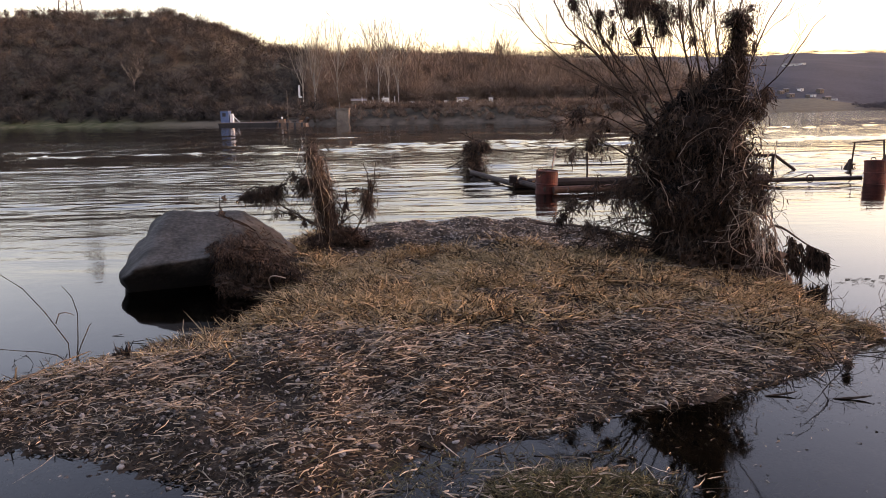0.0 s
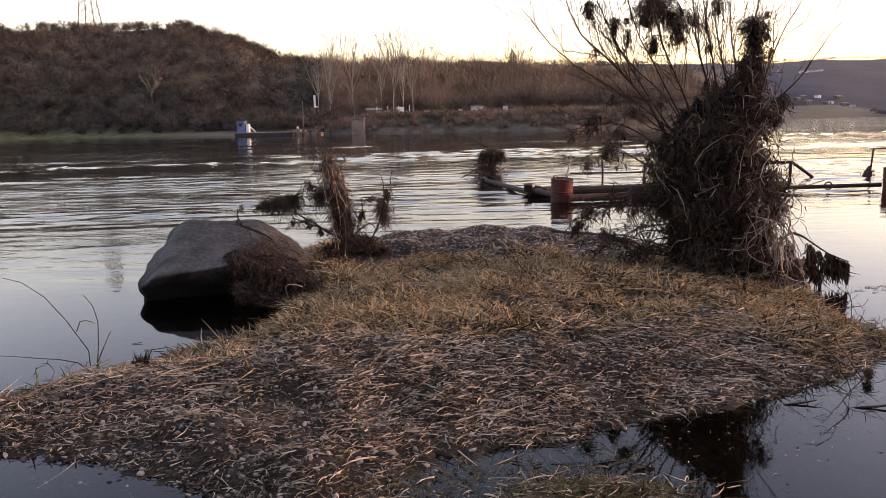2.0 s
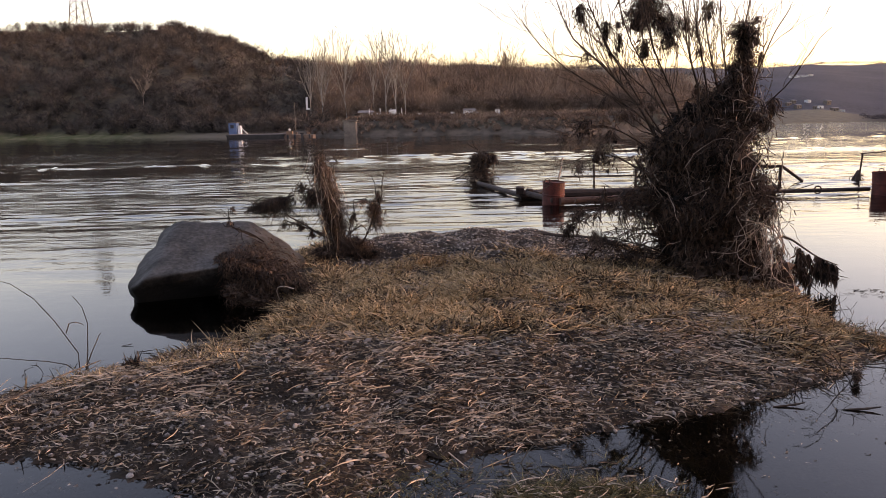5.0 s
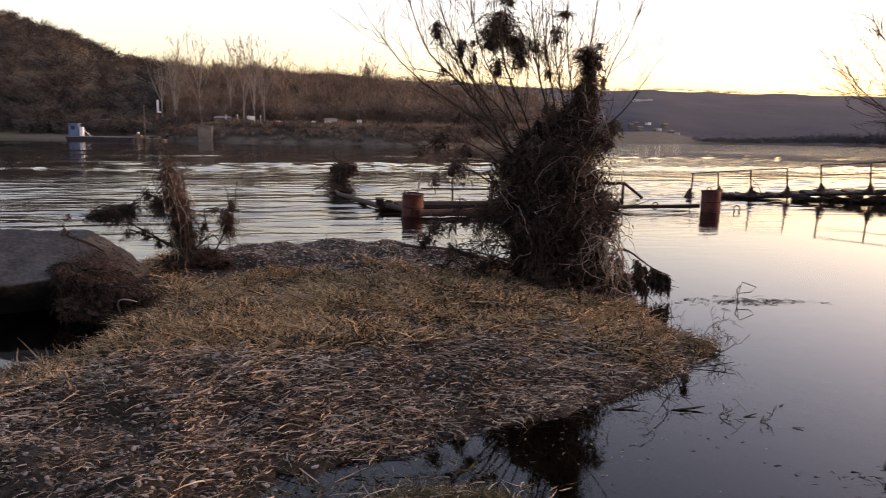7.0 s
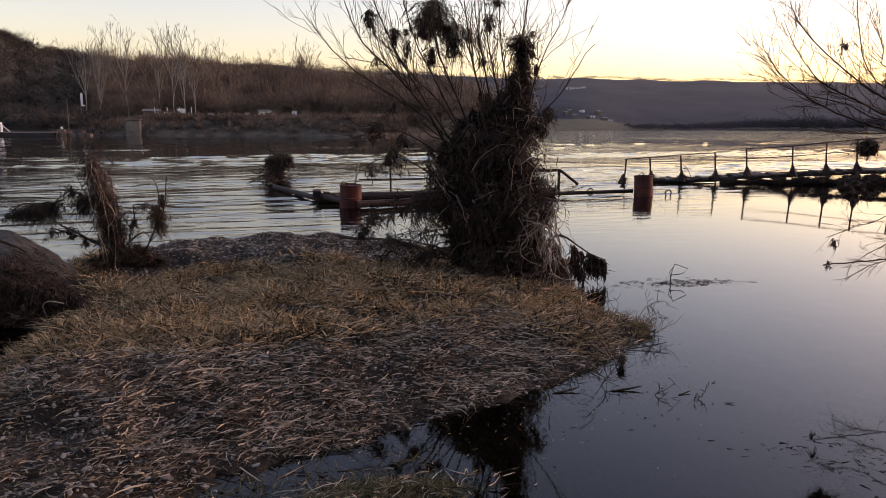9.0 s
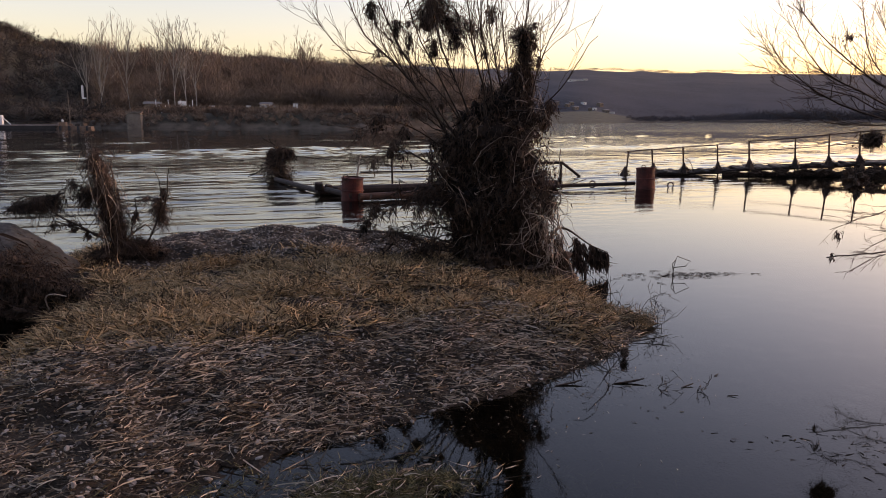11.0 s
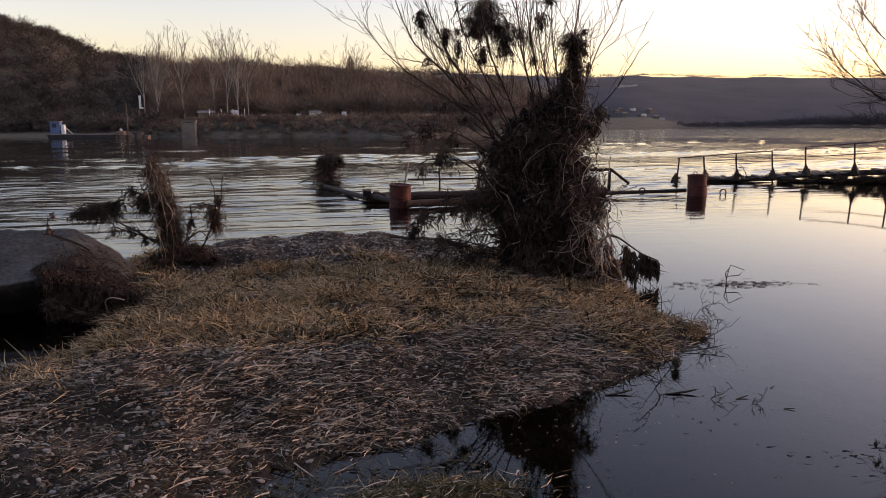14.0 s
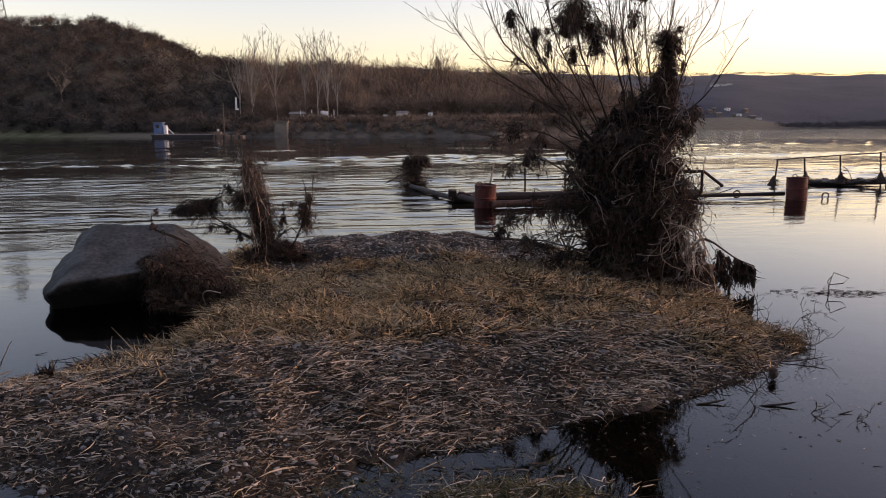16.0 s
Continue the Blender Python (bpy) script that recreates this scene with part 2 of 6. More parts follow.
def limb(points, r0, r1, kids, seed, ln=(0.2, 0.5), spread=0.4, up=0.3, sub=3, K=10, thin=0.0019, low=0.2):
    """A curved limb with side shoots that sweep upwards, and finer shoots on those: polylines and radii."""
    q = np.random.default_rng(seed)
    main = curve(points, K) + q.normal(size=(K, 3)) * 0.008
    lines, radii = [main], [np.linspace(r0, r1, K)]

    def shoot(line, at, length, rad):
        i = min(int(at * (K - 1)), K - 2)
        d = line[i + 1] - line[i]
        d = d / np.linalg.norm(d) + q.normal(size=3) * spread
        d /= np.linalg.norm(d)
        t = np.linspace(0, 1, K)[:, None]
        p = line[i] + (line[i + 1] - line[i]) * (at * (K - 1) - i)
        bow = np.cross(d, q.normal(size=3))
        new_line = p + d * t * length + (np.array([0, 0, up]) + bow * 0.18) * t ** 2 * length + q.normal(size=(K, 3)) * 0.01 * length
        new_line[0] = p
        lines.append(new_line)
        radii.append(np.maximum(np.linspace(rad, rad * 0.35, K), thin))
        return new_line

    for k in range(kids):
        at = q.uniform(low, 0.98)
        side = shoot(main, at, q.uniform(*ln), max((r0 + (r1 - r0) * at) * 0.5, thin * 1.4))
        for j in range(sub):
            shoot(side, q.uniform(0.2, 0.95), q.uniform(*ln) * 0.42, thin)
    return np.array(lines), np.array(radii)


def hank(center, w, h, n, seed, width=0.003, flare=0.6):
    """A wisp of flood debris hung over a twig: knotted near its top, with strands trailing to ragged ends."""
    q = np.random.default_rng(seed)
    center = np.array(center, float)
    K = 6
    n = int(n * 0.55)
    t = np.linspace(0, 1, K)[None, :, None]
    out = q.normal(size=(n, 3)) * np.array([0.5, 0.4, 0.0])
    foot = center + out * w * 0.3 + np.c_[np.zeros((n, 2)), h * (0.46 - 0.5 * q.random(n) ** 1.3)]
    ln = h * (0.12 + 0.62 * q.random(n) ** 1.5)
    wild = q.normal(size=(n, 1, 3)) * np.array([0.34, 0.25, 0.14]) * w
    lines = foot[:, None] + out[:, None] * w * flare * 0.45 * np.sin(t * 2.6) + wild * t + q.normal(size=(n, 1, 3)) * 0.3 * w * t * (1 - t) + q.normal(size=(n, K, 3)) * 0.03 * w
    lines[..., 2] -= ln[:, None] * t[..., 0] * q.choice([1.0, 1.0, 1.0, 0.8, 0.4], n)[:, None]
    pieces = [tubes(lines, np.linspace(1, 0.35, K)[None] * q.uniform(0.5, 1.3, n)[:, None] * width)]
    m = int(n * 0.8)
    pick = lines[q.integers(0, n, m), q.integers(0, K - 1, m)]
    way = q.normal(size=(m, 3)) * 0.42 + np.array([0, 0, -0.9])
    pieces.append(blades(pick, way, q.uniform(0.08, 0.28, m) * h, q.uniform(0.6, 2.2, m) * width * 1.5, q.uniform(0, 0.4, m), K=4, curl=q.normal(size=m)))
    for k in range(2):
        off = np.array([q.normal() * 0.12 * w, q.normal() * 0.1 * w, h * (0.2 - 0.22 * k)])
        pieces.append(knot(center + off, np.array([w * 0.2, w * 0.18, h * 0.17]) * q.uniform(0.7, 1.2), seed + k))
    return joined(pieces)


def knot(center, size, seed):
    """A small uneven lump."""
    b = bmesh.new()
    bmesh.ops.create_icosphere(b, subdivisions=2, radius=1.0)
    P = np.array([v.co * (0.8 + 0.9 * noise.fractal(v.co * 2.0 + Vector((seed * 3.1, 0, 0)), 1.0, 2.0, 3)) for v in b.verts])
    F = [[v.index for v in f.verts] for f in b.faces]
    b.free()
    return center + P * size, np.array([f + f[-1:] for f in F])


def hang(name, parent, center, w, h, n, seed, material, label="", **kw):
    v, f = hank(center, w, h, n, seed, **kw)
    return mesh_object(name, v, [p[:3] if p[2] == p[3] else p for p in f], material, parent, label)


# ---- the land: river bed, gravel spit, far banks and hills ----
SHORE = [(-3.25, 5.03), (-2.76, 5.61), (-2.42, 5.85), (-2.1, 6.2), (-1.88, 6.5), (-1.78, 7.2), (-1.95, 8.2), (-2.4, 9.0), (-2.65, 9.9),
         (-2.2, 11.0), (-1.2, 12.2), (0.2, 12.6), (1.6, 12.1), (2.7, 10.9), (3.3, 9.6), (3.75, 8.4), (3.7, 7.8), (3.52, 7.0), (3.56, 6.4),
         (3.62, 5.95), (3.14, 5.45), (2.67, 5.12), (2.12, 4.81), (1.51, 4.6), (1.13, 4.43), (0.72, 4.2), (0.44, 4.15), (0.13, 4.1), (-0.18, 4.04), (-0.36, 3.83), (-0.42, 3.5), (-0.45, 3.15), (-1.0, 3.1), (-1.26, 3.48),
         (-1.52, 3.65), (-1.93, 3.88), (-2.32, 4.01), (-2.7, 4.1), (-4.2, 3.7), (-6.0, 3.6), (-6.0, 4.3), (-4.4, 4.6)]


def shore_distance(x, y):
    """Distance to the spit's waterline, positive on the spit."""
    best = np.full(x.shape, 1e9)
    inside = np.zeros(x.shape, bool)
    n = len(SHORE)
    for k in range(n):
        (ax, ay), (bx, by) = SHORE[k], SHORE[(k + 1) % n]
        dx, dy = bx - ax, by - ay
        t = np.clip(((x - ax) * dx + (y - ay) * dy) / (dx * dx + dy * dy), 0, 1)
        best = np.minimum(best, np.hypot(x - ax - t * dx, y - ay - t * dy))
        cross = ((ay > y) != (by > y)) & (x < dx * (y - ay) / (dy if dy else 1e-9) + ax)
        inside ^= cross
    return np.where(inside, best, -best)


def near_height(x, y):
    d = shore_distance(x, y) + 0.10 * (grid_noise(x, y, 2.2, 1) - 0.5) + 0.06 * (grid_noise(x, y, 7.0, 2) - 0.5)
    up = 0.33 * (1 - np.exp(-np.maximum(d, 0) / 0.9))
    up = up + np.minimum(np.maximum(d, 0), 0.4) * (0.22 * (grid_noise(x, y, 1.3, 3) - 0.5) + 0.26 * (grid_noise(x, y, 3.0, 9) - 0.5))
    shallow = np.clip((4.9 - y) / 1.0, 0, 1) * np.clip((2.4 - x) / 1.0, 0, 1)
    deep = 0.55 - 0.42 * shallow
    down = -deep * (1 - np.exp(np.minimum(d, 0) / 1.3))
    h = np.where(d > 0, up, down)
    # a drowned grassy hump close by, and the bank on which the walker stands
    h = np.maximum(h, -0.14 + 0.17 * np.exp(-(((x - 0.62) / 0.85) ** 2 + ((y - 3.5) / 0.32) ** 2)))
    bank = 0.45 * np.clip((2.7 - y + 0.25 * (grid_noise(x, y, 1.1, 4) - 0.5)) / 0.9, -1.2, 1)
    h = np.where(y < 3.6, np.maximum(h, bank), h)
    return h + np.where(h > -0.05, 1.0, 0.3) * (0.03 * (grid_noise(x, y, 6.0, 8) - 0.5) + 0.03 * (grid_noise(x, y, 15.0, 5) - 0.5))


AZ_K = [-180, -60, -31, -16, -4, 9, 17, 20.5, 22, 25, 36, 45, 60, 180]
SHORE_R = [200, 170, 158, 124, 114, 108, 122, 160, 200, 205, 280, 320, 400, 200]
RIDGE_R = [300, 300, 260, 240, 300, 360, 420, 600, 800, 850, 900, 950, 1000, 300]
RIDGE_AZ = [-180, -60, -31, -24.8, -19.6, -16.2, -14, -12.5, -10.8, -8, -5, -3.9, -2.5, 0.6, 5, 8.5, 15, 20, 25, 30, 38, 45, 60, 180]
RIDGE_EL = [6.6, 6.7, 6.42, 6.45, 6.4, 5.8, 4.8, 4.55, 4.45, 4.25, 4.35, 4.55, 4.25, 4.15, 3.92, 3.75, 3.45, 3.38, 3.36, 3.22, 3.0, 2.75, 2.6, 6.0]


def far_height(az, r):
    """Height of banks and hills by azimuth (degrees from straight ahead) and distance."""
    rs, rr = np.interp(az, AZ_K, SHORE_R), np.interp(az, AZ_K, RIDGE_R)
    top = 1.95 + rr * np.tan(np.radians(np.interp(az, RIDGE_AZ, RIDGE_EL)))
    flat = np.interp(az, [-60, -20, -10, 5, 17, 22, 36, 60], [3, 6, 25, 40, 40, 150, 120, 60])
    bank = np.interp(az, [-60, -12, -6, 14, 20, 22, 26.5, 29.5, 33], [0.5, 0.7, 2.2, 2.4, 3.0, 3.6, 4.2, 1.6, 1.0])
    s = r - rs
    lift = bank * np.clip(s / np.interp(az, [18, 22, 29, 33], [5.0, 120.0, 120.0, 60.0]), 0, 1) ** 0.7
    u = np.clip((s - flat) / np.maximum(rr - rs - flat, 5), 0, 1.6)
    shape = np.where(u < 1, u ** 0.85 * (1.25 - 0.25 * u), 1 + 0.02 * (u - 1))
    h = lift + (top - bank) * shape
    x, y = r * np.sin(np.radians(az)), r * np.cos(np.radians(az))
    h = h + np.clip(s / 30, 0, 1) * ((grid_noise(x, y, 0.05, 6) - 0.5) * 3.0 * np.clip(u * 2, 0, 1) + (grid_noise(x, y, 0.2, 7) - 0.5) * 0.5)
    return np.where(s > 0, h, -np.minimum(2.5, -s * 0.25))


def land_height(x, y):
    r, az = np.hypot(x, y), np.degrees(np.arctan2(x, y))
    near, far = near_height(x, y), far_height(az, r)
    out = np.where(r < 40, near, far)
    t = np.clip((r - 16) / 24, 0, 1)
    out = np.where(r < 40, near * (1 - t) + -2.5 * t, out)
    # unseen hill added behind the walker to block sky light from the rear
    back = y < 1.5
    return np.where(back, np.maximum(out, np.minimum(0.45 + np.maximum(0, -1.5 - y) * 0.85, 26.0)) , out)


def build_land():
    az = np.concatenate([np.arange(-180, -48, 3.0), np.arange(-48, 56, 0.36), np.arange(56, 180, 3.0)])
    rad = np.concatenate([[0.02, 1.0, 2.0], np.arange(2.4, 13.6, 0.05), np.geomspace(13.7, 110, 30), np.geomspace(112, 420, 70), np.geomspace(430, 4200, 36)])
    A, Rr = np.meshgrid(np.radians(az), rad, indexing="ij")
    x, y = Rr * np.sin(A), Rr * np.cos(A)
    z = land_height(x, y)
    na, nr = A.shape
    i, j = np.meshgrid(np.arange(na), np.arange(nr - 1), indexing="ij")
    i2 = (i + 1) % na
    f = np.stack([i * nr + j, i * nr + j + 1, i2 * nr + j + 1, i2 * nr + j], -1).reshape(-1, 4)
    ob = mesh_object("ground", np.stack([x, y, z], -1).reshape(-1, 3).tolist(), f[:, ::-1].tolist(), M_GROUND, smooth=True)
    return tagged(ob, "gravelly river bank rising into brown turf hills", "ground", kind="structure")


def ground_material():
    """Gravel and silt near the water, brown winter turf on the hills, a green strip along the far shore."""
    m = mat("river_ground", (0.019, 0.0132, 0.0095), (0.088, 0.063, 0.045), 3.0, 0.95, 0.8, 45, c3=(0.032, 0.022, 0.014), dist=0.02)
    n, l = m.node_tree.nodes, m.node_tree.links
    b = n["Principled BSDF"]
    near = b.inputs["Base Color"].links[0].from_socket
    g = n.new("ShaderNodeNewGeometry")
    sep = n.new("ShaderNodeSeparateXYZ")
    l.new(g.outputs["Position"], sep.inputs[0])

    def step(sock, lo, hi):
        q = n.new("ShaderNodeMapRange")
        q.inputs["From Min"].default_value, q.inputs["From Max"].default_value = lo, hi
        l.new(sock, q.inputs["Value"])
        return q.outputs[0]

    def blend(fac, a, bb):
        q = n.new("ShaderNodeMix")
        q.data_type = "RGBA"
        l.new(fac, q.inputs[0])
        for k, v in ((6, a), (7, bb)):
            if isinstance(v, tuple):
                q.inputs[k].default_value = (*v, 1)
            else:
                l.new(v, q.inputs[k])
        return q.outputs[2]

    t1, t2 = n.new("ShaderNodeTexNoise"), n.new("ShaderNodeTexNoise")
    for t, s in ((t1, 0.035), (t2, 0.6)):
        t.inputs["Scale"].default_value, t.inputs["Detail"].default_value = s, 5
        l.new(g.outputs["Position"], t.inputs["Vector"])
    turf = blend(step(t2.outputs[0], 0.35, 0.65), (0.03, 0.024, 0.016), (0.075, 0.058, 0.037))
    turf = blend(step(t1.outputs[0], 0.5, 0.62), turf, (0.09, 0.076, 0.045))
    strip = blend(step(t2.outputs[0], 0.4, 0.7), (0.07, 0.075, 0.025), (0.16, 0.13, 0.07))
    strip = blend(step(sep.outputs["X"], -62, -42), strip, (0.13, 0.10, 0.065))
    strip = blend(step(sep.outputs["X"], -36, -26), strip, blend(step(t2.outputs[0], 0.4, 0.6), (0.06, 0.045, 0.032), (0.12, 0.09, 0.065)))
    far = blend(step(sep.outputs["Z"], 0.6, 1.4), strip, turf)
    # far wooded slopes, with the blue-grey of distance haze painted into the colour
    hazy_wooded = blend(step(t2.outputs[0], 0.3, 0.7), blend(step(t1.outputs[0], 0.35, 0.65), (0.014, 0.017, 0.025), (0.034, 0.037, 0.051)), (0.040, 0.042, 0.054))
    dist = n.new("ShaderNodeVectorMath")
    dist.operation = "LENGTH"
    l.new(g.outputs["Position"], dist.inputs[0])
    meadow = blend(step(t2.outputs[0], 0.4, 0.6), (0.07, 0.062, 0.04), (0.10, 0.088, 0.058))
    ratio = n.new("ShaderNodeMath")
    ratio.operation = "DIVIDE"
    l.new(sep.outputs["X"], ratio.inputs[0])
    l.new(sep.outputs["Y"], ratio.inputs[1])
    far = blend(step(ratio.outputs[0], 0.36, 0.385), far, meadow)
    far = blend(step(ratio.outputs[0], 0.53, 0.57), far, (0.035, 0.028, 0.024))
    far = blend(step(dist.outputs["Value"], 318, 340), far, hazy_wooded)
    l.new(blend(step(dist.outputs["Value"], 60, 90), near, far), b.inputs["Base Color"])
    return m


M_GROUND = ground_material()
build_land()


def wave_height(x, y):
    """Ripples of the stream; the lagoon and the far reach lie smooth."""
    r = np.hypot(x, y)
    reach = y - 0.55 * np.maximum(x, 0) + 3.0 * (grid_noise(x, y, 0.12, 21) - 0.5)
    t = np.clip((reach - 7.8) / 5.0, 0, 1)
    open_water = t * t * (3 - 2 * t)
    far = np.interp(r, [14, 25, 45, 110], [0.85, 1.0, 1.7, 2.0])
    u, v = x * 0.97 + y * 0.24, -x * 0.24 + y * 0.97
    slick = np.clip((grid_noise(u * 0.14, v, 0.42, 22) * 0.6 + grid_noise(u * 0.1, v, 0.13, 26) * 0.4 - 0.40) * 4.0, 0, 1.3)
    crest = 1 - np.abs(2 * grid_noise(u * 0.3, v * 1.2, 1.5, 27) - 1)
    h = 0.024 * grid_noise(u * 0.42, v * 1.25, 1.1, 23) + 0.024 * grid_noise(x * 0.35, y * 1.3, 2.6, 24) + 0.020 * crest + 0.030 * grid_noise(u * 0.3, v, 0.40, 25)
    swift = np.interp(np.degrees(np.arctan2(x, y)), [-24, -12, 0], [0.85, 0.95, 1.0])
    return RIPPLE * (h - 0.049) * open_water * far * swift * (0.4 + 0.9 * slick)


def build_water():
    az = np.concatenate([np.arange(-180, -37, 3.0), np.arange(-36, 52, 0.22), np.arange(54, 180, 3.0)])
    rad = [0.3, 2.5, 5.0, 8.0]
    while rad[-1] < 105:
        rad.append(rad[-1] + max(0.03, rad[-1] ** 2 / 4400))
    rad = np.array(rad + [115, 140, 200, 350, 700])
    A, Rr = np.meshgrid(np.radians(az), rad, indexing="ij")
    x, y = Rr * np.sin(A), Rr * np.cos(A)
    z = wave_height(x, y) - wave_height(x * 0 + 0.0, y * 0 + 0.0)
    na, nr = A.shape
    i, j = np.meshgrid(np.arange(na), np.arange(nr - 1), indexing="ij")
    i2 = (i + 1) % na
    f = np.stack([i * nr + j, i2 * nr + j, i2 * nr + j + 1, i * nr + j + 1], -1).reshape(-1, 4)
    ob = mesh_object("water", np.stack([x, y, z], -1).reshape(-1, 3).tolist(), f.tolist(), M_WATER, smooth=True)
    ob.visible_shadow = False
    return tagged(ob, "grey river water mirroring a dusk sky", "river", kind="structure")


RIPPLE = 1.25
build_water()


# ---- far vegetation ----
def place(az, r):
    return np.stack([r * np.sin(np.radians(az)), r * np.cos(np.radians(az))], -1)


def twig_crowns(az, r, height, width, n, thick, seed, up=0.8, foot=0.15):
    """Bare crowns of thin twigs that fan out from each foot."""
    q = np.random.default_rng(seed)
    xy = place(az, r)
    z = land_height(xy[:, 0], xy[:, 1])
    N = len(az)
    base = np.repeat(np.c_[xy, z], n, 0)
    H, Wd = np.repeat(height, n), np.repeat(width, n)
    ang = q.uniform(0, 2 * np.pi, N * n)
    rr = np.sqrt(q.random(N * n))
    s = q.uniform(foot, 0.75, N * n)
    start = base + np.c_[np.cos(ang) * rr * Wd * s * 0.8, np.sin(ang) * rr * Wd * s * 0.8, s * H * (1 - 0.35 * rr)]
    way = np.c_[np.cos(ang) * rr * (1 - up) * 2, np.sin(ang) * rr * (1 - up) * 2, np.full(N * n, up)] + q.normal(size=(N * n, 3)) * 0.42
    ln = H * q.uniform(0.18, 0.42, N * n)
    return blades(start, way, ln, np.repeat(thick, n) * q.uniform(0.5, 1.2, N * n), q.uniform(-0.1, 0.2, N * n), 2)


def bush_crowns(az, r, height, width, n, thick, seed, up=0.35):
    """Rounded leafless bushes: a shell of short fine twigs round each crown."""
    q = np.random.default_rng(seed)
    xy = place(az, r)
    N = len(az)
    base = np.repeat(np.c_[xy, land_height(xy[:, 0], xy[:, 1])], n, 0)
    H, Wd = np.repeat(height, n), np.repeat(width, n)
    u = q.normal(size=(N * n, 3))
    u /= np.linalg.norm(u, axis=1, keepdims=True)
    u[:, 2] = np.abs(u[:, 2]) * 1.15 - 0.2
    lump = 0.75 + 0.5 * grid_noise(u[:, 0] * 1.7 + np.repeat(np.arange(N), n) * 3.7, u[:, 1] * 1.7 + u[:, 2], 1.0, seed)
    rad = lump * q.random(N * n) ** 0.4 * 0.86
    start = base + np.c_[u[:, 0] * rad * Wd, u[:, 1] * rad * Wd, H * 0.3 + u[:, 2] * rad * H * 0.62]
    way = u * 0.7 + q.normal(size=(N * n, 3)) * 0.45 + np.array([0, 0, up])
    return blades(start, way, H * q.uniform(0.10, 0.26, N * n), np.repeat(thick, n) * q.uniform(0.5, 1.2, N * n), q.uniform(-0.1, 0.2, N * n), 2)


def hillside_scrub():
    q = np.random.default_rng(3)
    n = 1900
    az = q.uniform(-48, -9.5, n)
    rs, rr = np.interp(az, AZ_K, SHORE_R), np.interp(az, AZ_K, RIDGE_R)
    r = rs + 3 + (rr - rs - 4) * q.random(n) ** 0.95
    h = q.uniform(2.0, 4.6, n) * np.where(q.random(n) < 0.12, 1.35, 1)
    w = h * q.uniform(0.5, 0.85, n)
    main = joined([twig_crowns(az, r, h, w, 76, 0.07 + 0.0 * h, 4, up=0.5, foot=0.05), bush_crowns(az, r, h * 0.9, w, 40, 0.05 + 0.0 * h, 34)])
    main = (np.array(main[0]), main[1])
    k = 330
    az1 = q.uniform(-46, -13, k)
    r1 = np.interp(az1, AZ_K, SHORE_R) + q.uniform(3, 30, k)
    h1 = q.uniform(1.6, 3.6, k)
    foot = twig_crowns(az1, r1, h1, h1 * 0.7, 110, 0.055 + 0.0 * h1, 14, up=0.5, foot=0.05)
    k = 120
    az2 = np.sort(q.uniform(-48, -13.6, k))
    h2 = q.uniform(1.4, 4.4, k)
    crest = twig_crowns(az2, np.interp(az2, AZ_K, RIDGE_R) * q.uniform(0.985, 1.0, k), h2, h2 * 0.55, 110, 0.085 + 0.0 * h2, 24, up=0.6, foot=0.0)
    v, f = joined([main, foot, crest])
    ob = mesh_object("hillside_scrub", v, f, M_BUSH)
    tagged(ob, "dense leafless grey-brown scrub covering the steep hillside", "scrub", kind="stuff")


